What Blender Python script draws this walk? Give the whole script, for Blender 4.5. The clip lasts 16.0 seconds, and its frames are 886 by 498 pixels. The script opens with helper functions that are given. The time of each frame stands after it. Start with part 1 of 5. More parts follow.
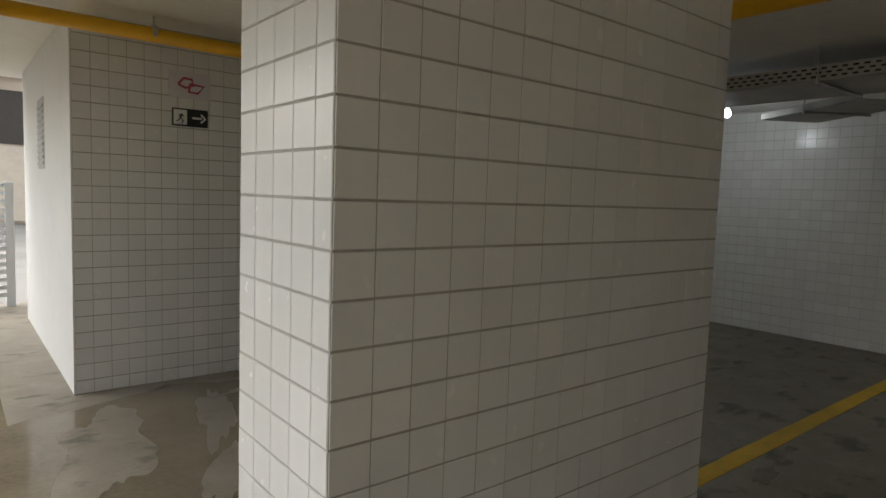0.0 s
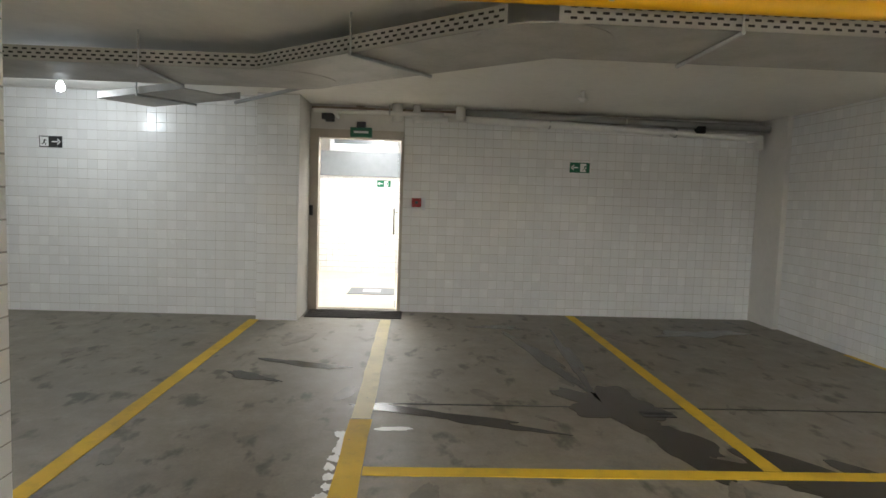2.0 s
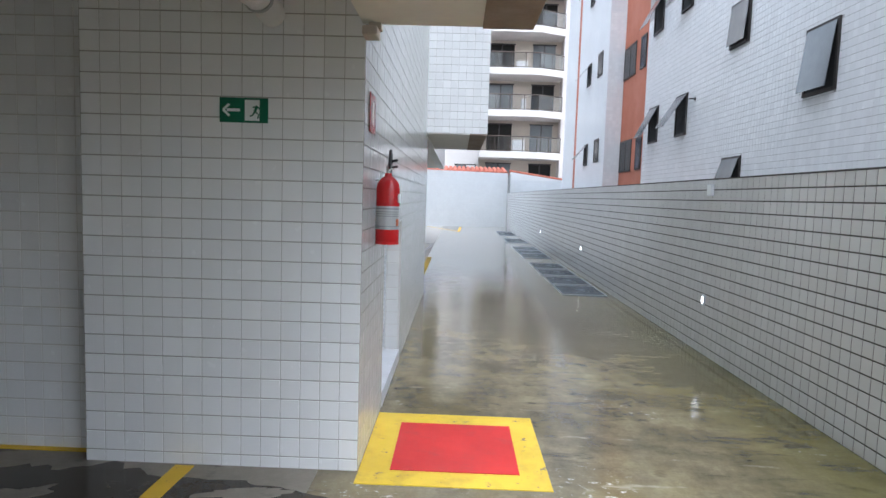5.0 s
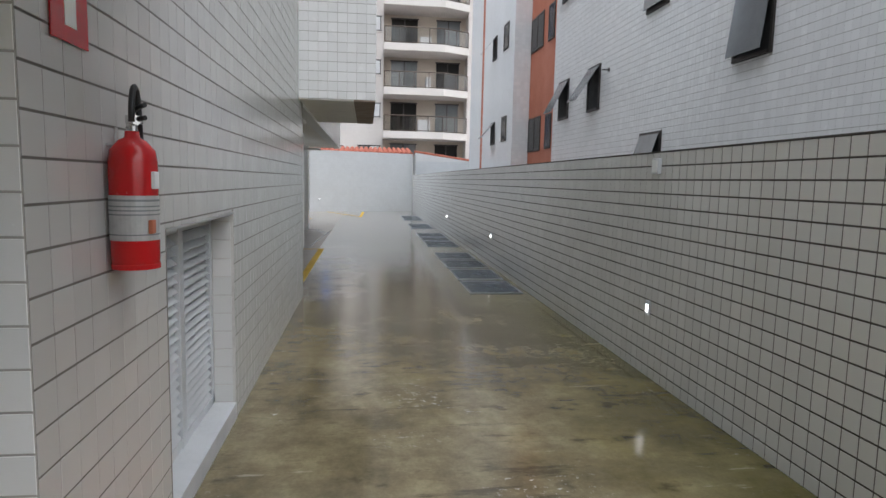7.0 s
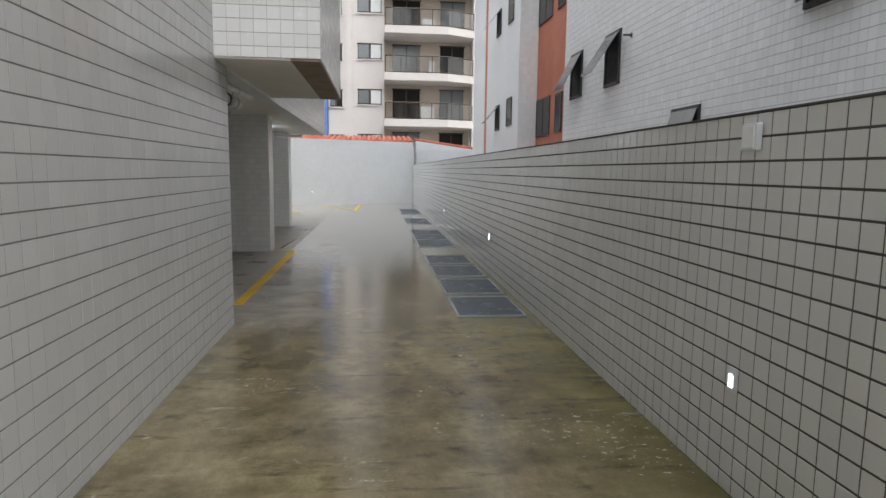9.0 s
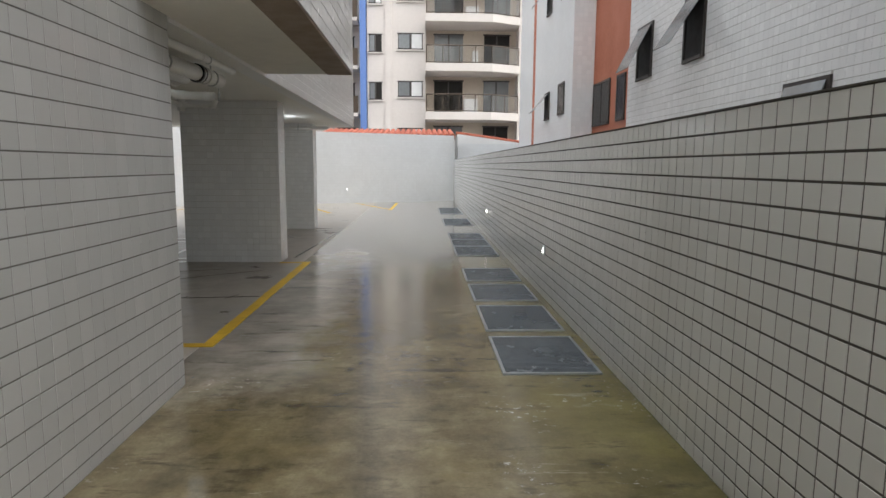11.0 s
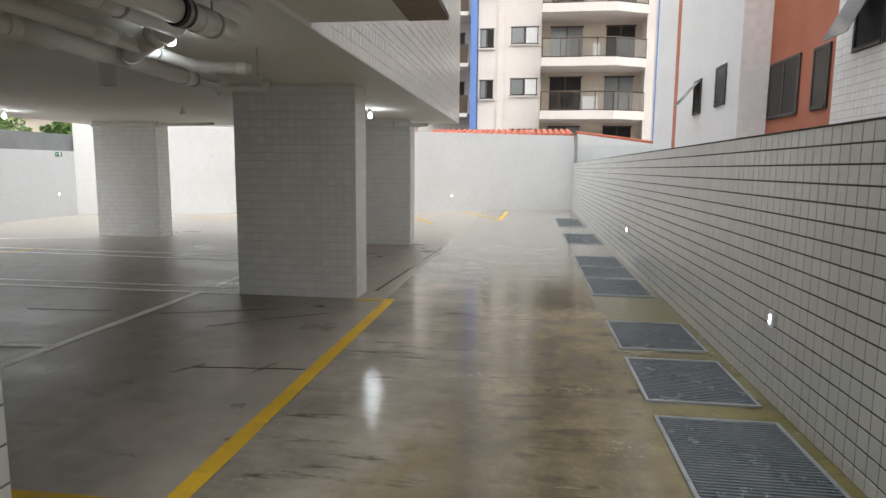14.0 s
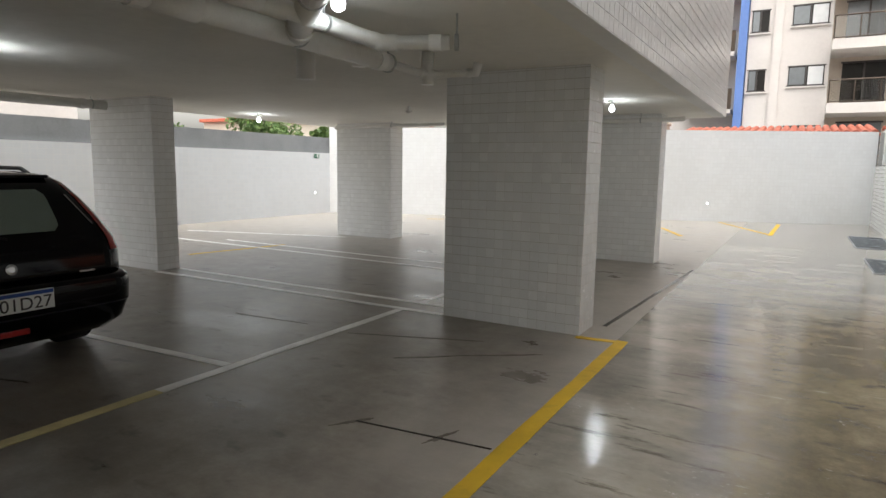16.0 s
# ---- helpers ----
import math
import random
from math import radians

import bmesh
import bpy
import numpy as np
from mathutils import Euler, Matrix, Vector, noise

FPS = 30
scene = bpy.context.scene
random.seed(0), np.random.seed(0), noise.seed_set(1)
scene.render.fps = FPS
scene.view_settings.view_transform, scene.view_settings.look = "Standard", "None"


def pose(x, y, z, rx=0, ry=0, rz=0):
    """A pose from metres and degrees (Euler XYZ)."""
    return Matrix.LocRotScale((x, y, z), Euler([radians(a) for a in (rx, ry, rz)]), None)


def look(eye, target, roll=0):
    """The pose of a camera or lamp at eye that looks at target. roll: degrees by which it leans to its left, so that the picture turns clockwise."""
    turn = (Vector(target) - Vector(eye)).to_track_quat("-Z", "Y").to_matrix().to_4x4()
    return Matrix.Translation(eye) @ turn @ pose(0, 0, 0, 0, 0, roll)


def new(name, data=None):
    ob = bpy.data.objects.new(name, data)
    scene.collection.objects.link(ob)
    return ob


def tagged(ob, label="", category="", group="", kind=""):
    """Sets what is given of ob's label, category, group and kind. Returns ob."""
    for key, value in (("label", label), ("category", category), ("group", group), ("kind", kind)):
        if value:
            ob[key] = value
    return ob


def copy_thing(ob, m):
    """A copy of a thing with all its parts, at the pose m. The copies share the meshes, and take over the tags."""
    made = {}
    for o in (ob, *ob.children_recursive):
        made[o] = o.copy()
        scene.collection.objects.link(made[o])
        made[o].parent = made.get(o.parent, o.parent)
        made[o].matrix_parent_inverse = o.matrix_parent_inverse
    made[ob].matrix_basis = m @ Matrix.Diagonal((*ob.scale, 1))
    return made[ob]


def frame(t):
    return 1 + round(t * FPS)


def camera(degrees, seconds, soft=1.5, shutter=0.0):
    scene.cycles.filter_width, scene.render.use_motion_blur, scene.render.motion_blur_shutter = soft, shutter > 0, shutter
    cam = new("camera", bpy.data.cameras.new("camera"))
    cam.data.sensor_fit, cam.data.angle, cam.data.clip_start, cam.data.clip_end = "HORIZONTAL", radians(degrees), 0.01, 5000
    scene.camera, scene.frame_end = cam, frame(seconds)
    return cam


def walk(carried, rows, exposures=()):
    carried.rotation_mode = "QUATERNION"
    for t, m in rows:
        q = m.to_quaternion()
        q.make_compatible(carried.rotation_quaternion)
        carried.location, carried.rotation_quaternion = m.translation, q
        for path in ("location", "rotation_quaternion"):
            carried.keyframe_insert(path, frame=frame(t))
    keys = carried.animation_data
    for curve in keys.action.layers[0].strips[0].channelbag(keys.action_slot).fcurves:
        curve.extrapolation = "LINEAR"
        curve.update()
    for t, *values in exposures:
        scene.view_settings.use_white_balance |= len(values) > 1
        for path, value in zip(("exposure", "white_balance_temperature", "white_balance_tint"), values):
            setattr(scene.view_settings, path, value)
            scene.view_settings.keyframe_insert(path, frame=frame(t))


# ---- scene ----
cam = camera(71.3, 16.0)
PATH = [
    (0, (0.037, -4.239, 1.363), (-1.215, -5.789, 1.192), 2.0),
    (0.5, (-0.017, -4.25, 1.364), (-1.624, -5.428, 1.192), 1.7),
    (1, (-0.028, -4.199, 1.381), (-1.876, -4.942, 1.202), 2.0),
    (1.5, (-0.044, -4.131, 1.388), (-2.014, -4.43, 1.213), 1.8),
    (2, (-0.068, -4.036, 1.353), (-2.059, -3.943, 1.194), 1.9),
    (2.5, (-0.094, -3.978, 1.323), (-2.003, -3.4, 1.177), 1.4),
    (3, (0.011, -3.812, 1.326), (-1.669, -2.735, 1.19), 1.9),
    (3.5, (0.201, -3.625, 1.37), (-1.153, -2.161, 1.224), 1.8),
    (4, (0.358, -3.456, 1.418), (-0.572, -1.692, 1.259), 1.8),
    (4.5, (0.44, -3.305, 1.409), (0.027, -1.355, 1.245), 2.5),
    (5, (0.474, -3.053, 1.422), (0.429, -1.061, 1.251), 1.8),
    (5.2, (0.501, -2.941, 1.423), (0.572, -0.951, 1.245), 1.4),
    (7.3, (0.819, -1.186, 1.412), (1.068, 0.785, 1.19), 1.2),
    (7.5, (0.869, -0.999, 1.407), (1.117, 0.973, 1.182), 1.0),
    (8, (0.996, -0.541, 1.415), (1.242, 1.43, 1.183), 0.4),
    (8.5, (1.157, -0.084, 1.402), (1.389, 1.887, 1.16), 0.5),
    (11, (1.512, 2.15, 1.403), (1.583, 4.131, 1.137), 0.4),
    (11.5, (1.525, 2.614, 1.403), (1.54, 4.595, 1.133), 0.1),
    (12, (1.535, 3.073, 1.408), (1.493, 5.055, 1.142), 0.1),
    (12.5, (1.498, 3.47, 1.415), (1.413, 5.451, 1.151), 0.1),
    (13, (1.467, 3.867, 1.423), (1.348, 5.846, 1.159), 0.6),
    (13.5, (1.43, 4.256, 1.422), (1.238, 6.23, 1.163), 1.4),
    (14, (1.322, 4.669, 1.421), (1.05, 6.633, 1.163), 0.5),
    (14.5, (1.268, 5.083, 1.4), (0.871, 7.027, 1.149), 0.5),
    (15, (1.179, 5.43, 1.398), (0.665, 7.345, 1.141), 0.4),
    (15.5, (1.075, 5.742, 1.407), (0.379, 7.599, 1.149), 0.1),
    (16, (1.054, 5.981, 1.434), (0.066, 7.701, 1.173), 0.9),
]

walk(cam, [(t, look(eye, to, lean)) for t, eye, to, lean in PATH], exposures=[(0.0, 1.6, 6500, 10), (0.5, 2.45, 6500, 10), (1.0, 3.1, 6500, 10), (1.5, 3.35, 6400, 10), (2.0, 3.45, 6250, 10), (2.5, 3.52, 5900, 10), (3.0, 3.3, 5600, 10), (3.5, 2.85, 5450, 10), (4.0, 2.25, 5350, 10), (4.5, 1.9, 5350, 10), (5.2, 1.5, 5500, 10), (7.5, 1.0, 6000, 10), (8.5, 1.05, 6100, 10), (11.0, 1.2, 6300, 10), (14.0, 1.4, 6450, 10), (16.0, 1.5, 6500, 10)])

# ---- world, sun, exposure ----
world = bpy.data.worlds.new("overcast_sky")
scene.world = world
world.use_nodes = True
wn, wl = world.node_tree.nodes, world.node_tree.links
sky = wn.new("ShaderNodeTexSky")
sky.sky_type = "NISHITA"
sky.sun_disc = False
sky.sun_elevation, sky.sun_rotation = radians(60), radians(140)
sky.air_density, sky.dust_density, sky.ozone_density = 2.0, 6.0, 1.0
hue = wn.new("ShaderNodeHueSaturation")
hue.inputs["Saturation"].default_value = 0.25
wl.new(sky.outputs[0], hue.inputs["Color"])
wl.new(hue.outputs[0], wn["Background"].inputs["Color"])
wn["Background"].inputs["Strength"].default_value = 0.15
sun = new("sun", bpy.data.lights.new("sun", "SUN"))
sun.data.energy, sun.data.angle, sun.data.color = 0.6, radians(100), (1.0, 0.985, 0.96)
sun.matrix_world = look((-7, -3, 30), (0, 0, 0))


# ---- materials ----
def mat_nodes(name):
    m = bpy.data.materials.new(name)
    m.use_nodes = True
    n, l = m.node_tree.nodes, m.node_tree.links
    return m, n, l, n["Principled BSDF"]


def noise_node(n, l, scale, detail=5.0, rough=0.6, coord="Object", stretch=None):
    t = n.new("ShaderNodeTexCoord")
    x = n.new("ShaderNodeTexNoise")
    x.inputs["Scale"].default_value, x.inputs["Detail"].default_value, x.inputs["Roughness"].default_value = scale, detail, rough
    if stretch:
        mp = n.new("ShaderNodeMapping")
        mp.inputs["Scale"].default_value = stretch
        l.new(t.outputs[coord], mp.inputs["Vector"])
        l.new(mp.outputs[0], x.inputs["Vector"])
    else:
        l.new(t.outputs[coord], x.inputs["Vector"])
    return x


def ramp(n, l, src, stops):
    r = n.new("ShaderNodeValToRGB")
    e = r.color_ramp.elements
    while len(e) < len(stops):
        e.new(0.5)
    for el, (p, c) in zip(e, stops):
        el.position = p
        el.color = (*c, 1) if not isinstance(c, (int, float)) else (c, c, c, 1)
    l.new(src, r.inputs[0])
    return r


def mixc(n, l, fac, a, b, mode="MIX"):
    x = n.new("ShaderNodeMix")
    x.data_type, x.blend_type = "RGBA", mode
    for sock, v in ((x.inputs[0], fac), (x.inputs[6], a), (x.inputs[7], b)):
        if isinstance(v, (int, float)):
            sock.default_value = v
        elif isinstance(v, tuple):
            sock.default_value = (*v, 1)
        else:
            l.new(v, sock)
    return x.outputs[2]


def bump(n, l, p, height, strength, dist=0.01):
    b = n.new("ShaderNodeBump")
    b.inputs["Strength"].default_value, b.inputs["Distance"].default_value = strength, dist
    l.new(height, b.inputs["Height"])
    l.new(b.outputs[0], p.inputs["Normal"])


def plain(name, col, rough=0.5, metal=0.0, grain=0.06, scale=6.0, bumpy=0.0, spec=0.5):
    """Colour with stains at one scale and grain at another."""
    m, n, l, p = mat_nodes(name)
    a, b = noise_node(n, l, scale), noise_node(n, l, scale * 14, 3.0)
    dark = tuple(c * (1 - 2.2 * grain) for c in col)
    lite = tuple(min(1, c * (1 + grain)) for c in col)
    c1 = ramp(n, l, a.outputs[0], [(0.3, dark), (0.62, col)])
    c2 = mixc(n, l, b.outputs[0], c1.outputs[0], lite)
    l.new(c2, p.inputs["Base Color"])
    r = ramp(n, l, a.outputs[0], [(0.3, min(1, rough * 1.25)), (0.7, rough * 0.85)])
    l.new(r.outputs[0], p.inputs["Roughness"])
    p.inputs["Metallic"].default_value = metal
    p.inputs["Specular IOR Level"].default_value = spec
    if bumpy:
        bump(n, l, p, b.outputs[0], bumpy)
    return m


def tile_mat(name, col, piece, rough=0.22):
    """Glazed ceramic; each tile a touch different in shade and tilt of its gloss."""
    m, n, l, p = mat_nodes(name)
    if piece:
        src = n.new("ShaderNodeObjectInfo").outputs["Random"]
    else:
        src = n.new("ShaderNodeNewGeometry").outputs["Random Per Island"]
    c = ramp(n, l, src, [(0.0, tuple(x * 0.955 for x in col)), (0.75, col), (1.0, tuple(min(1, x * 1.04) for x in col))])
    t = n.new("ShaderNodeNewGeometry")
    dirt = n.new("ShaderNodeTexNoise")
    dirt.inputs["Scale"].default_value, dirt.inputs["Detail"].default_value = 1.6, 6
    mp = n.new("ShaderNodeMapping")
    mp.inputs["Scale"].default_value = (3.0, 3.0, 0.5)
    l.new(t.outputs["Position"], mp.inputs[0])
    l.new(mp.outputs[0], dirt.inputs["Vector"])
    streak = ramp(n, l, dirt.outputs[0], [(0.45, 0.0), (0.85, 0.10)])
    c2 = mixc(n, l, streak.outputs[0], c.outputs[0], (0.40, 0.38, 0.34))
    l.new(c2, p.inputs["Base Color"])
    fine = n.new("ShaderNodeTexNoise")
    fine.inputs["Scale"].default_value = 14.0
    l.new(t.outputs["Position"], fine.inputs["Vector"])
    r = ramp(n, l, fine.outputs[0], [(0.3, rough * 0.85), (0.7, rough * 1.25)])
    l.new(r.outputs[0], p.inputs["Roughness"])
    bump(n, l, p, fine.outputs[0], 0.035, 0.02)
    return m


def concrete(name, dark, lite, rough_wet, rough_dry, wet_lo, wet_hi, algae=None, stretch=(1.0, 1.0, 1.0), stain=0.4, wall_x=None, damp=0.3, spots=(0.60, 0.70), pale=None):
    """Trowelled concrete with stains; puddles of standing water are smoother and darker."""
    m, n, l, p = mat_nodes(name)
    big = noise_node(n, l, 0.55, 7.0, 0.62, stretch=stretch)
    mid = noise_node(n, l, 3.6, 11.0, 0.72, stretch=stretch)
    fine = noise_node(n, l, 60.0, 4.0)
    c1 = ramp(n, l, mid.outputs[0], [(0.28, dark), (0.52, tuple((a + b) / 2 for a, b in zip(dark, lite))), (0.72, lite)])
    c2 = mixc(n, l, ramp(n, l, big.outputs[0], [(0.35, 0.0), (0.7, 0.45)]).outputs[0], c1.outputs[0], tuple(x * 0.7 for x in lite))
    if algae:
        green = noise_node(n, l, 1.1, 6.0, 0.7)
        c2 = mixc(n, l, ramp(n, l, green.outputs[0], [(0.5, 0.0), (0.72, 0.55)]).outputs[0], c2, algae)
    if wall_x:
        # algae growing in from the foot of the boundary wall, ragged at its rim
        pos = n.new("ShaderNodeSeparateXYZ")
        l.new(n.new("ShaderNodeNewGeometry").outputs["Position"], pos.inputs[0])
        off = n.new("ShaderNodeMath")
        off.operation = "MULTIPLY_ADD"
        off.inputs[1].default_value, off.inputs[2].default_value = 1.6, -0.8
        l.new(big.outputs[0], off.inputs[0])
        add = n.new("ShaderNodeMath")
        l.new(pos.outputs[0], add.inputs[0])
        l.new(off.outputs[0], add.inputs[1])
        far = n.new("ShaderNodeMapRange")
        far.inputs["From Min"].default_value, far.inputs["From Max"].default_value = wall_x - 0.95, wall_x
        far.inputs["To Max"].default_value = 0.75
        l.new(add.outputs[0], far.inputs["Value"])
        c2 = mixc(n, l, far.outputs[0], c2, (0.17, 0.15, 0.035))
    c3 = mixc(n, l, ramp(n, l, fine.outputs[0], [(0.3, 0.18), (0.75, 0.0)]).outputs[0], c2, tuple(x * 0.45 for x in dark))
    spot = noise_node(n, l, 3.3, 6.0, 0.55, stretch=(1.0, 1.7, 1.0))
    c3 = mixc(n, l, ramp(n, l, spot.outputs[0], [(spots[0], 0.0), (spots[1], stain)]).outputs[0], c3, tuple(x * 0.35 for x in dark))
    chalk = noise_node(n, l, 5.0, 9.0, 0.75, stretch=(1.0, 0.6, 1.0))
    c3 = mixc(n, l, ramp(n, l, chalk.outputs[0], [(0.66, 0.0), (0.74, stain * 0.7)]).outputs[0], c3, tuple(min(1, x * 1.5) for x in lite))
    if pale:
        # paler concrete strip beside the parking; open yard's daylight painted as paler colour
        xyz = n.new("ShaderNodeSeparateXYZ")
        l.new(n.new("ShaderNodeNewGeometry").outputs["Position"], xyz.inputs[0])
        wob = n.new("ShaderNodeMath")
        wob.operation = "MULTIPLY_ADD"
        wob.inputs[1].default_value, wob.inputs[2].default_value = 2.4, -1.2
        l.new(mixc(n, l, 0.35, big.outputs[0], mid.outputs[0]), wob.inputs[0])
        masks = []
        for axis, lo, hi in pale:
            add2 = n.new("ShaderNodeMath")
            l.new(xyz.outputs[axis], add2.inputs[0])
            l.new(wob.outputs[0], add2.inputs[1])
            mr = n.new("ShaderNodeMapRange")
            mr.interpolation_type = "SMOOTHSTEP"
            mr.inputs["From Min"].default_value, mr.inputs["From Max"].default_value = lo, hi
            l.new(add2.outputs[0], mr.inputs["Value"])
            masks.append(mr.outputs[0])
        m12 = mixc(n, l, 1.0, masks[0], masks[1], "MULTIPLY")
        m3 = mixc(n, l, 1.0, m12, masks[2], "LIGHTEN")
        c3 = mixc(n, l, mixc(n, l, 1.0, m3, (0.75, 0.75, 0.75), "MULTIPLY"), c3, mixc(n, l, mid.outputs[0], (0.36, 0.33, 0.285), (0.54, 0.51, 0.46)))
    crust = noise_node(n, l, 17.0, 6.0, 0.7, stretch=(1.0, 1.5, 1.0))
    where = ramp(n, l, noise_node(n, l, 1.3, 3.0, 0.5).outputs[0], [(0.55, 0.0), (0.64, 1.0)])
    flecks = mixc(n, l, 1.0, ramp(n, l, crust.outputs[0], [(0.585, 0.0), (0.63, stain * 1.4)]).outputs[0], where.outputs[0], "MULTIPLY")
    if wall_x:
        c3 = mixc(n, l, flecks, c3, (0.56, 0.54, 0.49))
    rim = noise_node(n, l, 1.5, 9.0, 0.68, stretch=(stretch[0] * 0.7, stretch[1] * 1.6, 1.0))
    wet = ramp(n, l, mixc(n, l, 0.5, big.outputs[0], rim.outputs[0]), [(wet_lo, 1.0), (wet_hi, 0.0)])
    c4 = mixc(n, l, wet.outputs[0], c3, mixc(n, l, damp, c3, (0.0, 0.0, 0.0)))
    l.new(c4, p.inputs["Base Color"])
    rr = ramp(n, l, wet.outputs[0], [(0.0, rough_dry), (1.0, rough_wet)])
    grit = mixc(n, l, 0.35, rr.outputs[0], mixc(n, l, mid.outputs[0], rr.outputs[0], (rough_dry, rough_dry, rough_dry)))
    l.new(grit, p.inputs["Roughness"])
    ridge = noise_node(n, l, 2.2, 6.0, 0.62, stretch=(0.8, 5.0, 1.0))
    if wall_x:
        # broom marks and runnels across the slope, dark silt in some, pale scum in others
        run = noise_node(n, l, 1.3, 9.0, 0.72, stretch=(0.8, 4.2, 1.0))
        c4 = mixc(n, l, ramp(n, l, run.outputs[0], [(0.36, 0.7), (0.43, 0.0)]).outputs[0], c4, (0.045, 0.036, 0.022))
        c4 = mixc(n, l, ramp(n, l, run.outputs[0], [(0.61, 0.0), (0.67, 0.4)]).outputs[0], c4, (0.42, 0.38, 0.31))
        l.new(c4, p.inputs["Base Color"])
    bump(n, l, p, mixc(n, l, 0.5, ridge.outputs[0], mixc(n, l, 0.1, mid.outputs[0], fine.outputs[0])), 0.15, 0.02)
    return m


TILE = (0.84, 0.84, 0.83)
M_TILE_PIECE = tile_mat("glazed_tile_piece", TILE, True)
M_TILE = tile_mat("glazed_tile", TILE, False)
# darker copy of the glazed tile; the driveway wall's shade is in the colour
M_TILE_GREY = tile_mat("shaded_tile", (0.50, 0.50, 0.487), False, 0.17)
M_TILE_GREY_PIECE = tile_mat("shaded_tile_piece", (0.50, 0.50, 0.487), True, 0.17)
M_GROUT = plain("grout", (0.40, 0.385, 0.36), 0.85, grain=0.2, scale=3, bumpy=0.2)
M_GROUT_LIGHT = plain("pale_grout", (0.60, 0.58, 0.54), 0.85, grain=0.12, scale=3, bumpy=0.2)
M_GROUT_GREY = plain("dark_grey_grout", (0.13, 0.12, 0.11), 0.9, grain=0.25, scale=3, bumpy=0.2)
M_GROUT_DARK = plain("mossy_grout", (0.075, 0.07, 0.06), 0.9, grain=0.25, scale=3, bumpy=0.2)
M_PLASTER = plain("painted_plaster", (0.72, 0.70, 0.66), 0.75, grain=0.07, scale=1.2, bumpy=0.15)
M_CEIL = plain("ceiling_paint", (0.80, 0.78, 0.73), 0.8, grain=0.07, scale=0.8, bumpy=0.1)
M_BORDER = plain("bare_concrete_border", (0.30, 0.235, 0.185), 0.85, grain=0.2, scale=5, bumpy=0.3)
M_WHITEWALL = plain("white_render", (0.80, 0.80, 0.79), 0.6, grain=0.05, scale=0.9, bumpy=0.1)
def far_tile(name, col):
    """Small white tiles seen from afar: a faint grid of joints."""
    m, n, l, p = mat_nodes(name)
    t = n.new("ShaderNodeTexCoord")
    sep = n.new("ShaderNodeSeparateXYZ")
    l.new(t.outputs["Object"], sep.inputs[0])
    add = n.new("ShaderNodeMath")
    l.new(sep.outputs[0], add.inputs[0])
    l.new(sep.outputs[1], add.inputs[1])
    com = n.new("ShaderNodeCombineXYZ")
    l.new(add.outputs[0], com.inputs[0])
    l.new(sep.outputs[2], com.inputs[1])
    b = n.new("ShaderNodeTexBrick")
    b.offset = 0.0
    b.inputs["Scale"].default_value, b.inputs["Brick Width"].default_value, b.inputs["Row Height"].default_value = 1.0, 0.14, 0.105
    b.inputs["Mortar Size"].default_value, b.inputs["Mortar Smooth"].default_value = 0.003, 0.3
    b.inputs["Color1"].default_value, b.inputs["Color2"].default_value = (*col, 1), (*(c * 0.96 for c in col), 1)
    b.inputs["Mortar"].default_value = (0.68, 0.68, 0.67, 1)
    l.new(com.outputs[0], b.inputs["Vector"])
    a = noise_node(n, l, 0.8)
    c2 = mixc(n, l, ramp(n, l, a.outputs[0], [(0.35, 0.16), (0.65, 0.0)]).outputs[0], b.outputs[0], (0.5, 0.5, 0.48))
    l.new(c2, p.inputs["Base Color"])
    p.inputs["Roughness"].default_value = 0.3
    bump(n, l, p, b.outputs["Fac"], -0.3, 0.003)
    return m


M_FARTILE = far_tile("distant_white_tile", (0.77, 0.785, 0.79))
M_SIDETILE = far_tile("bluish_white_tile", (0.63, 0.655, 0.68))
M_PALEGREY = plain("pale_grey_paint", (0.20, 0.215, 0.23), 0.6, grain=0.06)
M_GREYBAND = plain("grey_render", (0.22, 0.23, 0.24), 0.8, grain=0.12, scale=1.5, bumpy=0.2)
def worn_paint(name, col, rough, chip):
    """Floor paint with dirt, fading, and chips through which the concrete shows."""
    m, n, l, p = mat_nodes(name)
    fade, chips, dirt = noise_node(n, l, 2.2), noise_node(n, l, 13.0, 8.0, 0.72), noise_node(n, l, 6.0, 7.0, 0.65)
    c1 = ramp(n, l, fade.outputs[0], [(0.3, tuple(c * 0.78 for c in col)), (0.65, col)]).outputs[0]
    c2 = mixc(n, l, ramp(n, l, dirt.outputs[0], [(0.52, 0.0), (0.75, 0.55)]).outputs[0], c1, tuple(c * 0.45 + 0.02 for c in col))
    c3 = mixc(n, l, ramp(n, l, chips.outputs[0], [(chip, 0.0), (chip + 0.05, 0.85)]).outputs[0], c2, (0.12, 0.10, 0.075))
    l.new(c3, p.inputs["Base Color"])
    p.inputs["Roughness"].default_value = rough
    bump(n, l, p, chips.outputs[0], 0.12, 0.004)
    return m


M_YELLOW = worn_paint("yellow_line_paint", (0.74, 0.47, 0.018), 0.6, 0.66)
M_PALEYELLOW = worn_paint("faded_yellow_line_paint", (0.66, 0.56, 0.26), 0.5, 0.66)
M_WHITELINE = worn_paint("worn_white_line_paint", (0.90, 0.89, 0.86), 0.4, 0.67)
M_RED = worn_paint("red_floor_paint", (0.55, 0.022, 0.02), 0.2, 0.68)
M_MARKYELLOW = worn_paint("scuffed_yellow_floor_paint", (0.68, 0.47, 0.03), 0.25, 0.60)
M_GAS = plain("yellow_pipe_paint", (0.78, 0.43, 0.01), 0.4, grain=0.08, scale=8)
M_PVC = plain("white_pvc", (0.80, 0.79, 0.76), 0.4, grain=0.06, scale=5)
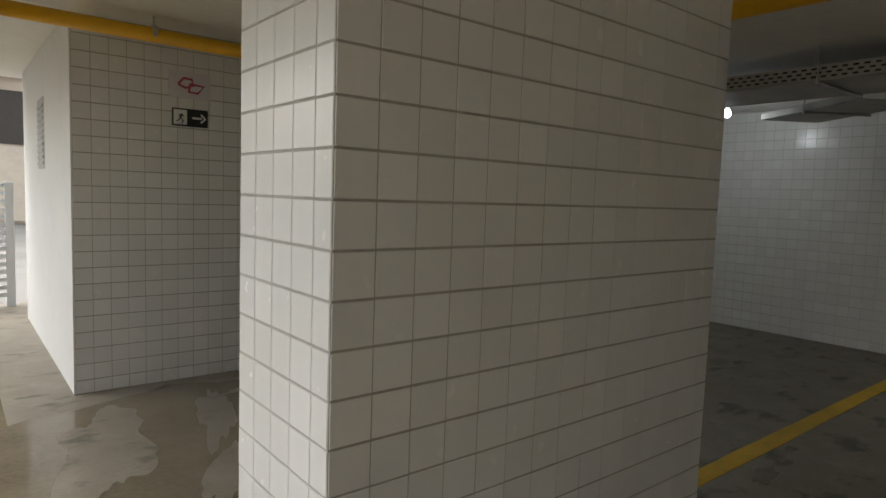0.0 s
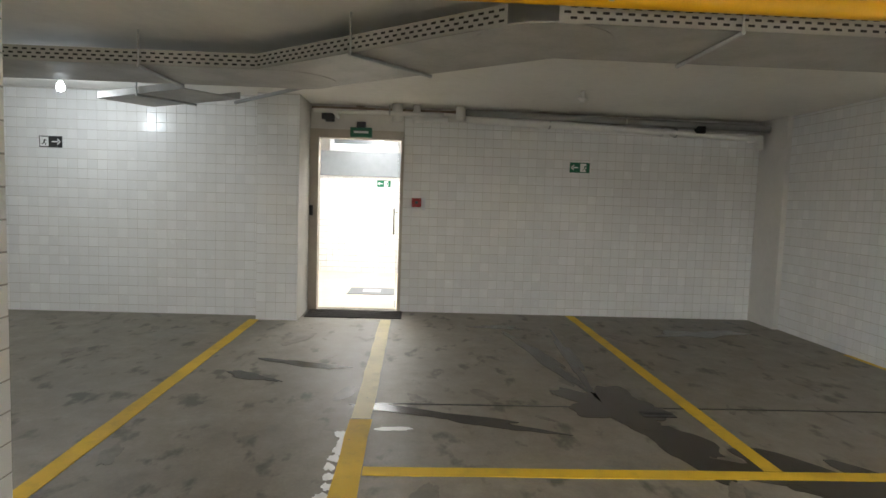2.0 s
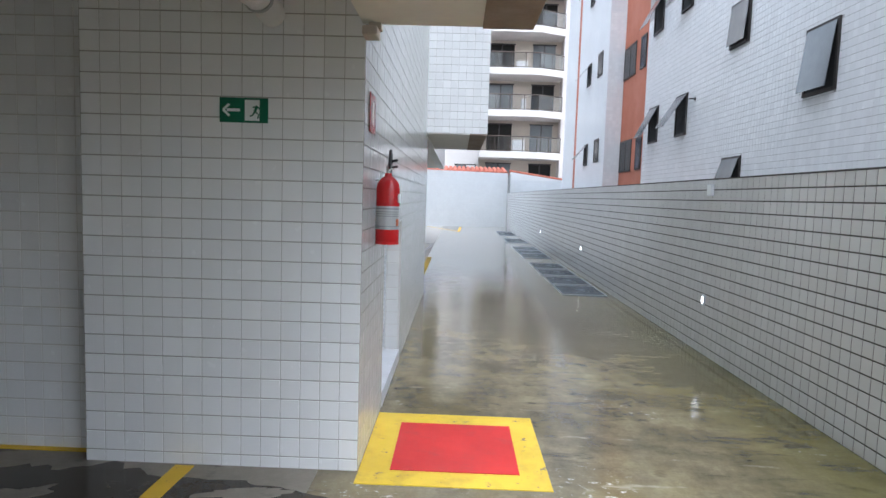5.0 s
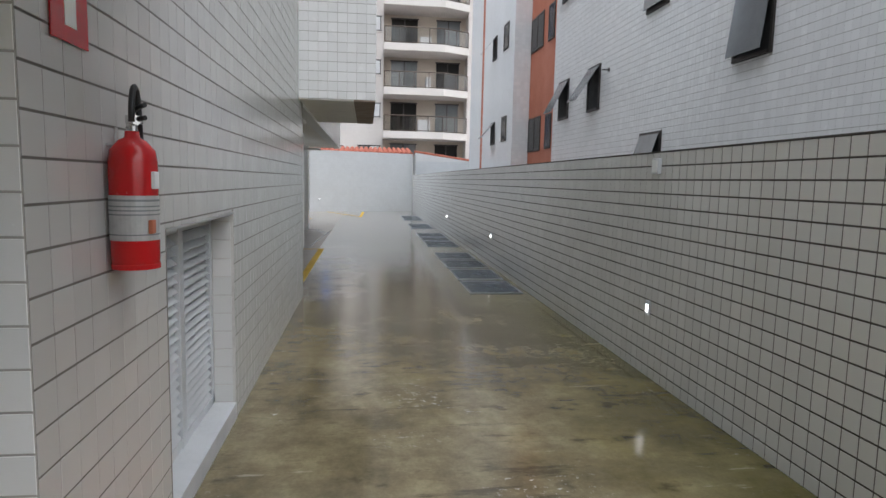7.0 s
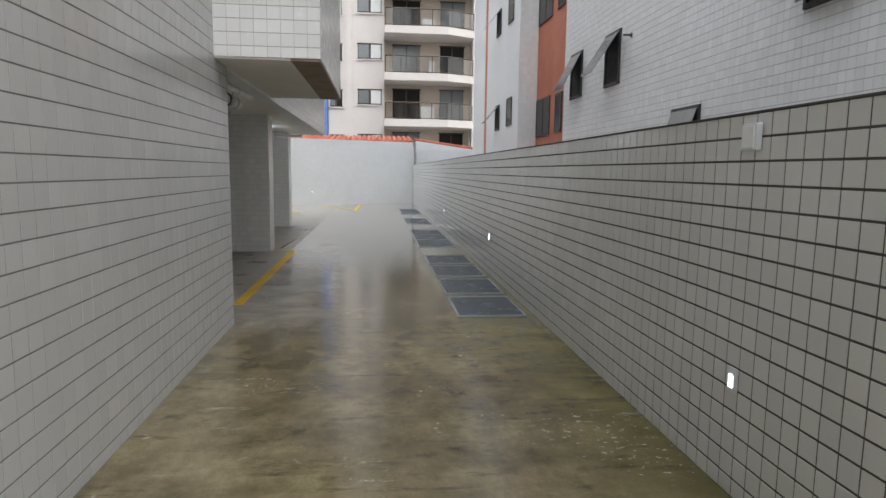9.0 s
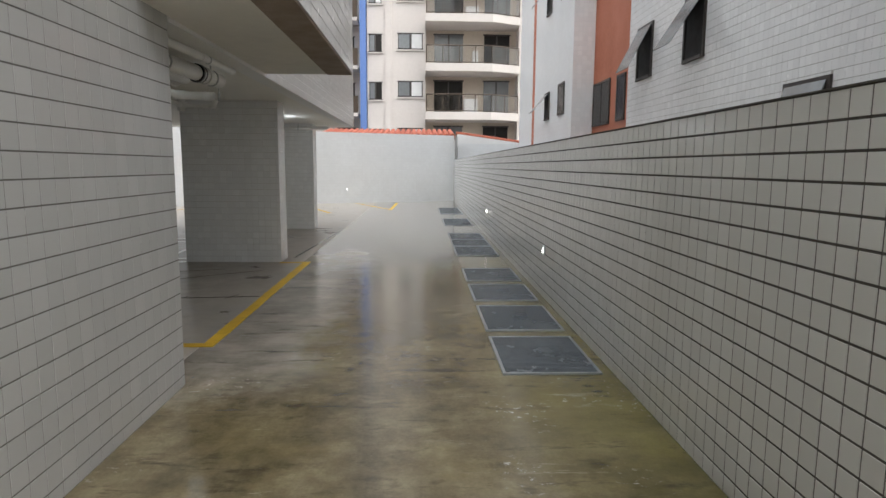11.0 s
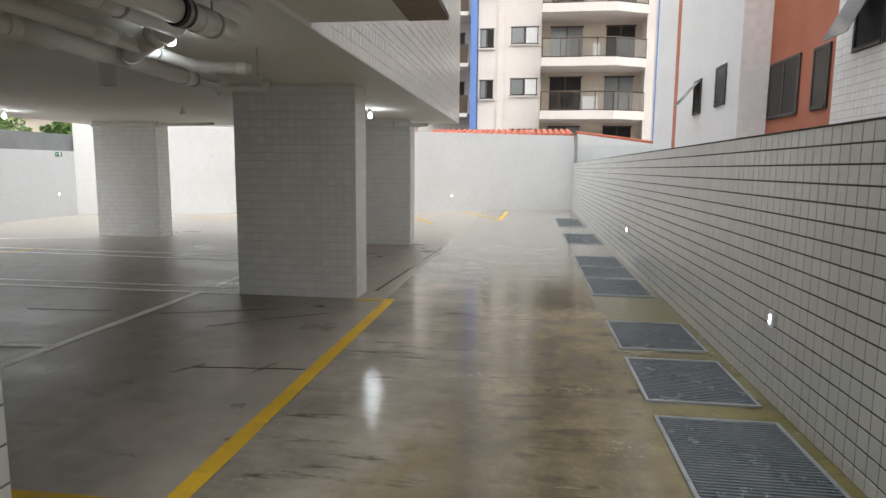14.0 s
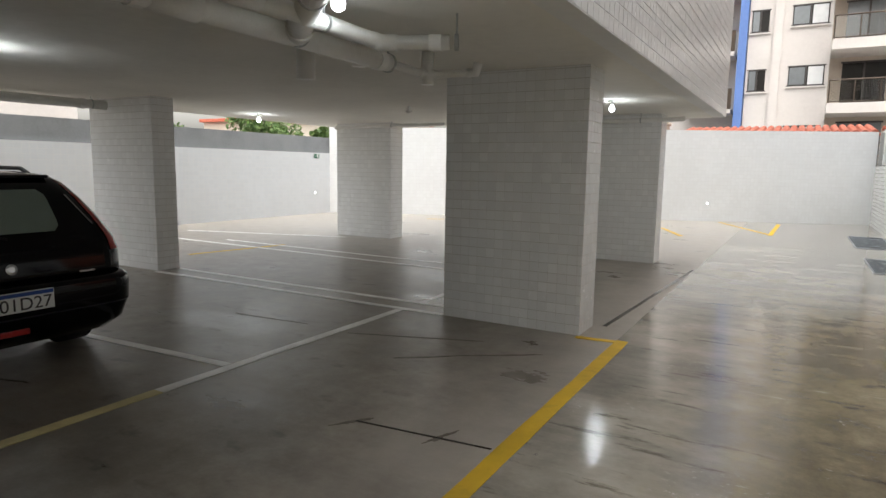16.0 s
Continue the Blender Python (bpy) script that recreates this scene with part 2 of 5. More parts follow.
M_PVC_DARK = plain("grey_pvc", (0.30, 0.30, 0.29), 0.5, grain=0.1, scale=5)
M_BLACK = plain("black_plastic", (0.015, 0.015, 0.016), 0.45, grain=0.1)
M_STEEL = plain("galvanised_steel", (0.48, 0.49, 0.48), 0.45, 0.75, grain=0.12, scale=4)
M_TRAY = plain("painted_steel_tray", (0.40, 0.39, 0.36), 0.55, 0.2, grain=0.1, scale=4)
M_HOLE = plain("hole_shade", (0.03, 0.03, 0.03), 0.9)
M_ALU = plain("white_aluminium", (0.64, 0.66, 0.68), 0.35, 0.1, grain=0.05, scale=4)
M_LOUVRE = plain("grey_white_louvre", (0.47, 0.485, 0.50), 0.4, 0.1, grain=0.08, scale=4)
M_GRATE = plain("zinc_grate", (0.38, 0.41, 0.44), 0.34, 0.7, grain=0.25, scale=3, bumpy=0.1)
M_GRATEBAR = plain("dark_wet_zinc", (0.20, 0.23, 0.26), 0.24, 0.5, grain=0.3, scale=3, bumpy=0.1)
M_PITSHADE = plain("black_pit_shade", (0.010, 0.011, 0.010), 0.9)
M_GREEN = plain("green_sign", (0.005, 0.13, 0.065), 0.35, grain=0.03)
M_SIGNWHITE = plain("sign_white", (0.8, 0.82, 0.8), 0.4, grain=0.02)
M_SIGNBLACK = plain("sign_black", (0.02, 0.022, 0.022), 0.4, grain=0.05)
M_PINK = plain("sign_pink", (0.52, 0.08, 0.15), 0.4, grain=0.03)
M_EXT = plain("red_enamel", (0.44, 0.010, 0.012), 0.22, grain=0.04)
M_LABEL = plain("paper_label", (0.70, 0.71, 0.74), 0.5, grain=0.04, scale=20)
M_FOIL = plain("silver_label", (0.46, 0.46, 0.46), 0.35, 0.3, grain=0.15, scale=25)
M_BLUE = plain("blue_paint", (0.10, 0.18, 0.42), 0.6, grain=0.06)
M_ORANGE = plain("terracotta_paint", (0.47, 0.155, 0.085), 0.7, grain=0.12, scale=1.0, bumpy=0.1)
M_APT = plain("apartment_render", (0.56, 0.52, 0.485), 0.75, grain=0.06, scale=0.5)
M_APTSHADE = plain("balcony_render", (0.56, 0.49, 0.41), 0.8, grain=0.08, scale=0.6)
M_BRONZE = plain("bronze_rail", (0.07, 0.05, 0.035), 0.4, 0.4)
M_FRAME = plain("dark_window_frame", (0.045, 0.038, 0.034), 0.45, 0.2)
M_CURTAIN = plain("pale_curtain", (0.62, 0.62, 0.61), 0.9, grain=0.15, scale=2)
M_ROOFTILE = plain("clay_roof", (0.42, 0.12, 0.07), 0.8, grain=0.25, scale=3, bumpy=0.3)
M_TRUNK = plain("bark", (0.12, 0.09, 0.06), 0.9, grain=0.25, scale=8, bumpy=0.4)
M_DOORSTONE = plain("beige_stone", (0.52, 0.46, 0.38), 0.5, grain=0.12, scale=4)
M_RUBBER = plain("rubber_mat", (0.035, 0.030, 0.026), 0.85, grain=0.2, scale=30, bumpy=0.3)
M_CREAM = plain("cream_floor_tile", (0.66, 0.58, 0.46), 0.35, grain=0.06, scale=2)
M_WATER = plain("wet_concrete", (0.042, 0.034, 0.024), 0.18, grain=0.3, scale=5, spec=0.3)
M_WETBROWN = plain("thin_wet_concrete", (0.15, 0.125, 0.085), 0.09, grain=0.35, scale=2.5)
M_OIL = plain("oil_stain", (0.125, 0.105, 0.08), 0.4, grain=0.3, scale=9)
M_EARTH = plain("town_ground", (0.16, 0.155, 0.145), 0.9, grain=0.2, scale=0.4, bumpy=0.3)
M_CARPAINT = plain("black_car_paint", (0.003, 0.003, 0.004), 0.07, 0.0, grain=0.02, spec=0.25)
M_TAIL = plain("red_lens", (0.30, 0.012, 0.010), 0.12, grain=0.03)
M_PLATEBLUE = plain("plate_blue", (0.02, 0.07, 0.33), 0.4)
M_CHROME = plain("chrome", (0.62, 0.62, 0.62), 0.15, 1.0, grain=0.02)
M_REARGLASS = plain("lit_rear_glass", (0.22, 0.28, 0.245), 0.06, grain=0.05, spec=0.6)
M_TYRE = plain("tyre_rubber", (0.018, 0.018, 0.018), 0.8, grain=0.15, scale=20)
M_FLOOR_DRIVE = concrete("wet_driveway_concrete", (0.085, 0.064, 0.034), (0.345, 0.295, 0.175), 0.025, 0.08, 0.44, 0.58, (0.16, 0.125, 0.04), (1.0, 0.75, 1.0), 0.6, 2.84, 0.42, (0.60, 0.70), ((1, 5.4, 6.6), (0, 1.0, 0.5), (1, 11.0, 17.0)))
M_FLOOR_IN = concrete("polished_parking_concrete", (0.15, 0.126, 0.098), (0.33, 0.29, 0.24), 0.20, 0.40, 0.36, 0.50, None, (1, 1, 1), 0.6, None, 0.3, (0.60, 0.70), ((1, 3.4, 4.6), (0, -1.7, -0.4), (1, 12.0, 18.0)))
M_FLOOR_BAY = concrete("grey_parking_concrete", (0.15, 0.128, 0.096), (0.31, 0.278, 0.225), 0.28, 0.5, 0.36, 0.46, None, (1, 1, 1), 0.8, None, 0.3, (0.565, 0.66))


def glass_mat(name, tint=(0.9, 0.95, 0.95), rough=0.02):
    m, n, l, p = mat_nodes(name)
    p.inputs["Base Color"].default_value = (*tint, 1)
    p.inputs["Transmission Weight"].default_value = 1.0
    p.inputs["Roughness"].default_value = rough
    p.inputs["IOR"].default_value = 1.45
    return m


M_GLASS = glass_mat("clear_glass")
M_WINGLASS = plain("dark_window_glass", (0.022, 0.020, 0.018), 0.14, grain=0.1, spec=0.16)
M_AWNGLASS = plain("hazy_window_glass", (0.16, 0.17, 0.175), 0.10, grain=0.1, spec=0.8)


def lamp_mat(name, col, strength):
    m, n, l, p = mat_nodes(name)
    p.inputs["Emission Color"].default_value = (*col, 1)
    p.inputs["Emission Strength"].default_value = strength
    return m


M_LED = lamp_mat("led_bulb", (0.92, 0.97, 1.0), 3.5)
M_WALLLED = lamp_mat("wall_led", (1.0, 0.97, 0.92), 6.0)


def leaf_mat():
    m, n, l, p = mat_nodes("leaves")
    src = n.new("ShaderNodeNewGeometry").outputs["Random Per Island"]
    c = ramp(n, l, src, [(0.0, (0.045, 0.10, 0.02)), (0.6, (0.09, 0.16, 0.035)), (1.0, (0.14, 0.20, 0.055))])
    l.new(c.outputs[0], p.inputs["Base Color"])
    p.inputs["Roughness"].default_value = 0.6
    return m


M_LEAF = leaf_mat()


# ---- mesh helpers ----
def link_mesh(name, bm, material, parent=None, smooth=False):
    me = bpy.data.meshes.new(name)
    bmesh.ops.recalc_face_normals(bm, faces=bm.faces)
    bm.to_mesh(me)
    bm.free()
    me.materials.append(material)
    if smooth:
        me.shade_smooth()
    ob = new(name, me)
    if parent:
        ob.parent = parent
    return ob


def part(name, bm, material, parent, label="", smooth=False):
    ob = link_mesh(name, bm, material, parent, smooth)
    if label:
        ob["label"] = label
    return ob


def thing(name, label, category, at=(0, 0, 0), rz=0.0, group=""):
    e = new(name)
    e.matrix_world = pose(*at, 0, 0, rz)
    return tagged(e, label, category, group)


def add_box(bm, lo, hi, bev=0.0):
    lo, hi = Vector(lo), Vector(hi)
    g = bmesh.ops.create_cube(bm, size=1.0)
    vs = g["verts"]
    for v in vs:
        v.co = Vector([(lo[i] + hi[i]) / 2 + v.co[i] * (hi[i] - lo[i]) for i in range(3)])
    if bev:
        es = list({e for v in vs for e in v.link_edges})
        bmesh.ops.bevel(bm, geom=es, offset=bev, segments=2, affect="EDGES", profile=0.6)
    return bm


def box(lo, hi, bev=0.0):
    return add_box(bmesh.new(), lo, hi, bev)


def add_tube(bm, points, radius, seg=14, cap=True):
    """A pipe swept along straight runs, with mitred corners."""
    pts = [Vector(p) for p in points]
    rings = []
    up0 = None
    for i, p in enumerate(pts):
        d1 = (pts[i] - pts[i - 1]).normalized() if i else None
        d2 = (pts[i + 1] - pts[i]).normalized() if i < len(pts) - 1 else None
        d = (d1 + d2).normalized() if d1 and d2 else (d1 or d2)
        up = Vector((0, 0, 1)) if abs(d.z) < 0.9 else Vector((1, 0, 0))
        if up0 is not None and abs(up0.dot(d)) < 0.95:
            up = up0
        a = d.cross(up).normalized()
        b = a.cross(d).normalized()
        up0 = b
        k = 1.0 / max(0.5, d.dot(d2)) if d1 and d2 else 1.0
        ring = []
        for j in range(seg):
            t = 2 * math.pi * j / seg
            ring.append(bm.verts.new(p + (a * math.cos(t) * k + b * math.sin(t)) * radius))
        rings.append(ring)
    for r1, r2 in zip(rings, rings[1:]):
        for j in range(seg):
            bm.faces.new((r1[j], r1[(j + 1) % seg], r2[(j + 1) % seg], r2[j]))
    if cap:
        bm.faces.new(rings[0])
        bm.faces.new(rings[-1])
    return bm


def tube(points, radius, seg=14):
    return add_tube(bmesh.new(), points, radius, seg)


def lathe(profile, seg=24, at=(0, 0, 0)):
    bm = bmesh.new()
    rings = []
    for r, z in profile:
        rings.append([bm.verts.new((at[0] + r * math.cos(2 * math.pi * j / seg), at[1] + r * math.sin(2 * math.pi * j / seg), at[2] + z)) for j in range(seg)])
    for a, b in zip(rings, rings[1:]):
        for j in range(seg):
            bm.faces.new((a[j], a[(j + 1) % seg], b[(j + 1) % seg], b[j]))
    bm.faces.new(rings[0])
    bm.faces.new(rings[-1])
    return bm


def prism(poly, z0, z1):
    bm = bmesh.new()
    a = [bm.verts.new((x, y, z0)) for x, y in poly]
    b = [bm.verts.new((x, y, z1)) for x, y in poly]
    bm.faces.new(a)
    bm.faces.new(b)
    n = len(a)
    for i in range(n):
        bm.faces.new((a[i], a[(i + 1) % n], b[(i + 1) % n], b[i]))
    return bm


def structure(name, bm, material, label, category="wall"):
    return tagged(link_mesh(name, bm, material), label, category, kind="structure")


# ---- tiling ----
TH, TB = 0.0022, 0.0012
TILE_MESHES = {}


def tile_rects(width, height, holes, v0, u0, tw, tv, pitch):
    out = []
    du, dv = (pitch - tw) / 2, (pitch - tv) / 2
    j = 0
    while v0 + j * pitch < height - 0.012:
        a0, a1 = v0 + j * pitch + dv, min(v0 + j * pitch + dv + tv, height - 0.002)
        i = 0
        while u0 + i * pitch < width - 0.012:
            b0, b1 = u0 + i * pitch + du, min(u0 + i * pitch + du + tw, width - 0.002)
            b0 = max(b0, 0.002)
            r = [b0, b1, max(a0, 0.002), a1]
            ok = b1 - b0 > 0.012 and r[3] - r[2] > 0.012
            for h0, h1, g0, g1 in holes:
                if r[0] < h1 and r[1] > h0 and r[2] < g1 and r[3] > g0:
                    cuts = sorted([(h1 - r[0], 0, h1), (r[1] - h0, 1, h0), (g1 - r[2], 2, g1), (r[3] - g0, 3, g0)])
                    r[cuts[0][1]] = cuts[0][2] + (0.002 if cuts[0][1] in (0, 2) else -0.002)
                    if r[1] - r[0] < 0.015 or r[3] - r[2] < 0.015:
                        ok = False
            if ok:
                out.append(tuple(r))
            i += 1
        j += 1
    return out


def tile_verts(r, rnd=0.0):
    u0, u1, v0, v1 = r
    return [(u0, v0, 0), (u1, v0, 0), (u1, v1, 0), (u0, v1, 0),
            (u0 + TB, v0 + TB, TH + rnd), (u1 - TB, v0 + TB, TH + rnd), (u1 - TB, v1 - TB, TH), (u0 + TB, v1 - TB, TH)]


TILE_FACES = [(4, 5, 6, 7), (0, 1, 5, 4), (1, 2, 6, 5), (2, 3, 7, 6), (3, 0, 4, 7)]


def tiled(parent, origin, uaxis, width, height, holes=(), pieces=None, materials=None, v0=-0.017, u0=0.0, gap=0.0, pitch=0.105, vaxis=(0, 0, 1)):
    """Lays tiles on a face. pieces: the stretch (u from, u to, v from, v to) whose tiles are objects of their own."""
    mp, mr = materials or (M_TILE_PIECE, M_TILE)
    tw, tv = pitch - 0.0026 - gap, pitch - 0.0056 - gap
    u, v = Vector(uaxis), Vector(vaxis)
    n = u.cross(v)
    o = Vector(origin)
    rnd = random.Random(len(bpy.data.objects))
    verts, faces, count = [], [], 0
    for r in tile_rects(width, height, holes, v0, u0, tw, tv, pitch):
        cu, cv = (r[0] + r[1]) / 2, (r[2] + r[3]) / 2
        full = abs(r[1] - r[0] - tw) < 1e-4 and abs(r[3] - r[2] - tv) < 1e-4
        if pieces and count < 300 and full and pieces[0] <= cu <= pieces[1] and pieces[2] <= cv <= pieces[3]:
            if (mp.name, tw) not in TILE_MESHES:
                me = bpy.data.meshes.new("tile")
                h, g = tw / 2, tv / 2
                me.from_pydata(tile_verts((-h, h, -g, g)), [], TILE_FACES)
                me.materials.append(mp)
                TILE_MESHES[mp.name, tw] = me
            t = new("tile", TILE_MESHES[mp.name, tw])
            c = o + u * cu + v * cv + n * rnd.uniform(-0.0006, 0.0006)
            m = Matrix((u, v, n)).transposed().to_4x4()
            t.matrix_world = Matrix.Translation(c) @ m @ Matrix.Rotation(rnd.uniform(-0.004, 0.004), 4, "X") @ Matrix.Rotation(rnd.uniform(-0.004, 0.004), 4, "Y")
            t.parent = parent
            count += 1
            continue
        k = len(verts)
        dz = rnd.uniform(-0.0007, 0.0007)
        for a, b, c in tile_verts(r, dz):
            verts.append(o + u * a + v * b + n * c)
        faces += [tuple(k + q for q in f) for f in TILE_FACES]
    if verts:
        me = bpy.data.meshes.new("tiles")
        me.from_pydata([tuple(w) for w in verts], [], faces)
        me.materials.append(mr)
        ob = new("tiles", me)
        ob.parent = parent
        tagged(ob, kind="stuff")


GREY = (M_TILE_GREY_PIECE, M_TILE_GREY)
BOUNDARY = (tile_mat("boundary_tile_piece", (0.70, 0.70, 0.675), True, 0.17), tile_mat("boundary_tile", (0.70, 0.70, 0.675), False, 0.17))

# ---- ground and floors ----
structure("ground", box((-400, -400, -0.6), (400, 600, -0.12)), M_EARTH, "plain town ground out to the horizon", "ground")
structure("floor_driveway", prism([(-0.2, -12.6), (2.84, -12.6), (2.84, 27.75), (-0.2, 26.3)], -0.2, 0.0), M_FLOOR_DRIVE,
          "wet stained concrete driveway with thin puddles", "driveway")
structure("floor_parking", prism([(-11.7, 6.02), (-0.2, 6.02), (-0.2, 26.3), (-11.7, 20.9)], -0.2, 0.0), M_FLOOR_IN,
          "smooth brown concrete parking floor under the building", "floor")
structure("floor_garage", box((-10.4, -12.6, -0.2), (-0.2, 0.4, 0.0)), M_FLOOR_BAY, "grey stained concrete garage floor", "floor")

# ---- tiled walls round the garage bay and the driveway ----
CEIL = 2.41
w = structure("wall_corner_block", prism([(-1.41, 0), (0, 0), (0, 0.97), (-0.22, 0.97), (-0.22, 2.16), (0, 2.16), (0, 6.02), (-7.4, 6.02), (-7.4, 5.9), (-1.41, 5.9)], -0.1, 1.215), M_GROUT,
              "white tiled corner block of the building")
part("upper_wall", prism([(-1.41, 0), (0, 0), (0, 6.02), (-7.4, 6.02), (-7.4, 5.9), (-1.41, 5.9)], 1.215, 9.0), M_GROUT, w)
WALL_BLOCK = w
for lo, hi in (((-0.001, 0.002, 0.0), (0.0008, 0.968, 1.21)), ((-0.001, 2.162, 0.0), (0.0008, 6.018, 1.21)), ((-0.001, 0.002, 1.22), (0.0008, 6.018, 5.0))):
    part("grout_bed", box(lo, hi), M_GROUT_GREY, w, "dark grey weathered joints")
w2 = structure("wall_garage_side", box((-7.55, 0.14, -0.1), (-1.41, 0.3, 2.6)), M_GROUT_LIGHT, "white tiled side wall of the garage bay")
w3 = structure("wall_garage_back", prism([(-7.55, -4.2), (-7.4, -4.2), (-7.4, 0.14), (-7.55, 0.14)], -0.1, 2.6), M_GROUT_LIGHT, "white tiled back wall of the garage bay")
w3l = structure("wall_over_door", box((-7.55, -5.28, 2.13), (-7.4, -4.2, 2.6)), M_PLASTER, "plain lintel wall above the glass door")
w4 = structure("wall_garage_pilaster", box((-7.55, -5.72, -0.1), (-6.72, -5.28, 2.6)), M_GROUT_LIGHT, "white tiled pilaster beside the door")
w5 = structure("wall_garage_left", box((-7.1, -8.9, -0.1), (-6.95, -5.72, 2.6)), M_GROUT_LIGHT, "white tiled wall of the garage bay")
w6 = structure("wall_corner_pilaster", box((-7.4, 0.08, -0.1), (-6.86, 0.14, 2.6)), M_PLASTER, "shallow plastered corner pilaster")
w7 = structure("wall_entrance_block", box((-7.1, -11.6, -0.1), (-0.59, -8.74, 3.2)), M_GROUT, "white tiled block beside the street entrance")
structure("ceiling_garage", prism([(-7.55, -12.0), (0.0, -12.0), (0.0, 0.0), (-1.41, 0.0), (-1.41, 0.3), (-7.55, 0.3)], CEIL, CEIL + 0.3), M_CEIL,
          "off-white painted garage ceiling slab", "ceiling")
ov = structure("ceiling_overhang", box((0.0, -12.0, 2.215), (0.80, -0.08, 2.9)), M_CEIL, "painted slab edge over the driveway", "ceiling")
part("border", box((0.56, -11.9, 2.205), (0.795, -0.09, 2.216)), M_BORDER, ov, "bare brown concrete border strip")

w8 = structure("wall_boundary", box((2.835, -12.6, -0.1), (2.98, 27.7, 1.655)), M_GROUT_DARK, "tiled boundary wall along the driveway")
part("coping", box((2.830, -12.6, 1.653), (2.985, 27.7, 1.662), 0.002), M_GROUT_DARK, w8)

# pilotis columns
COLS = {"a": ((-1.88, 11.12), (-0.52, 11.53)), "b": ((-2.22, 15.9), (-0.85, 16.31)), "c": ((-7.37, 16.15), (-6.02, 16.58)),
        "d": ((-7.70, 11.17), (-6.33, 11.50)), "n": ((-2.12, -5.85), (-0.572, -5.352))}
COL_OB = {}
for key, (lo, hi) in COLS.items():
    COL_OB[key] = tagged(link_mesh("column", box((*lo, -0.1), (*hi, 2.43 if key == "n" else 2.36)), M_GROUT if key == "n" else M_GROUT_LIGHT),
                         "wide rectangular column clad in white tiles", "column", "columns of the building", kind="structure")

# building above the open parking
SOF = 2.30
structure("ceiling_parking", prism([(0.0, 6.02), (0.0, 16.2), (-0.3, 16.95), (-8.2, 17.7), (-8.2, 6.02)], SOF, SOF + 0.25), M_CEIL,
          "painted slab over the open parking", "ceiling")
up = structure("wall_upper_floors", prism([(0.0, 6.03), (0.0, 16.2), (-0.3, 16.93), (-8.15, 17.65), (-8.15, 6.03)], SOF + 0.24, 9.0), M_GROUT,
               "white tiled upper floors of the building")
part("edge_beam", box((-0.16, 6.03, 2.245), (0.004, 16.2, 2.6)), M_WHITEWALL, up)
structure("wall_upper_garage", box((-7.5, -12.0, CEIL + 0.31), (-0.01, -0.0, 9.0)), M_WHITEWALL, "plain rendered upper floors over the garage")
# block added above the slab, out of view; it cuts sky light
structure("wall_upper_overhang", box((0.004, -12.0, 2.9), (0.80, -0.08, 9.0)), M_WHITEWALL, "added unseen block above the driveway slab, cutting sky light")
bay = structure("wall_bay", box((0.0, 5.6, 2.29), (0.84, 8.35, 9.0)), M_GROUT, "projecting tiled bay with a painted soffit")
part("soffit", box((0.004, 5.61, 2.275), (0.60, 8.34, 2.292)), M_CEIL, bay)
part("border", box((0.60, 5.605, 2.272), (0.836, 8.345, 2.292)), M_BORDER, bay, "bare brown concrete border strip")

# parking back wall, left boundary wall and skewed far wall
structure("wall_parking_back", box((-11.7, 5.85, -0.1), (-7.4, 6.02, 2.6)), M_PLASTER, "plain wall closing the parking")
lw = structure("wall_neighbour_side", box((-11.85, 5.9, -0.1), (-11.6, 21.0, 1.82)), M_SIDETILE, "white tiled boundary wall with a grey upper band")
part("upper_band", box((-11.9, 5.9, 1.82), (-11.66, 21.0, 2.29)), M_GREYBAND, lw, "dark grey rendered band")
fa = Vector((-11.6, 20.9, 0))
fb = Vector((2.84, 27.35, 0))
fd = (fb - fa).normalized()
fn = Vector((-fd.y, fd.x, 0))
fw = structure("wall_far", prism([tuple((fa + fd * 0).xy), tuple(fb.xy), tuple((fb + fn * 0.2).xy), tuple((fa + fn * 0.2).xy)], -0.1, 2.62), M_FARTILE,
               "long white tiled wall closing the yard")


# ---- painted lines on the floor ----
def line(name, a, b, width, material, label, z=0.004, group="floor lines"):
    a, b = Vector((*a, 0)), Vector((*b, 0))
    d = (b - a).normalized()
    s = Vector((-d.y, d.x, 0)) * width / 2
    n = max(2, int((b - a).length / 0.25))
    rnd = random.Random(int(abs(a.x * 31 + a.y * 17 + b.y * 7) * 10))
    bm = bmesh.new()
    rows = []
    for i in range(n + 1):
        p = a + (b - a) * i / n
        j = rnd.uniform(0.90, 1.04)
        k = rnd.uniform(0.90, 1.04)
        rows.append([bm.verts.new(p + s * j + Vector((0, 0, zz))) for zz in (-0.01, z)] + [bm.verts.new(p - s * k + Vector((0, 0, zz))) for zz in (z, -0.01)])
    for r, q in zip(rows, rows[1:]):
        for i in range(4):
            bm.faces.new((r[i], r[(i + 1) % 4], q[(i + 1) % 4], q[i]))
    return tagged(link_mesh(name, bm, material), label, "floor marking", group, "structure")


Y = "worn yellow parking line painted on concrete"
WL = "worn white parking line painted on concrete"
line("parking_line", (-6.72, -5.735), (-2.14, -5.735), 0.11, M_YELLOW, Y)
line("parking_line", (-3.75, -4.33), (-2.4, -4.33), 0.135, M_YELLOW, Y, 0.006)
line("parking_line", (-6.85, -4.33), (-3.76, -4.33), 0.125, M_PALEYELLOW, "faded pale yellow parking line painted on concrete", 0.006)
line("parking_line", (-3.04, -4.26), (-3.04, 0.02), 0.10, M_YELLOW, Y)
line("parking_line", (-7.36, -2.14), (-3.09, -2.14), 0.10, M_YELLOW, Y, 0.0045)
line("parking_line", (-0.885, -0.02), (-0.96, -3.2), 0.10, M_YELLOW, Y)
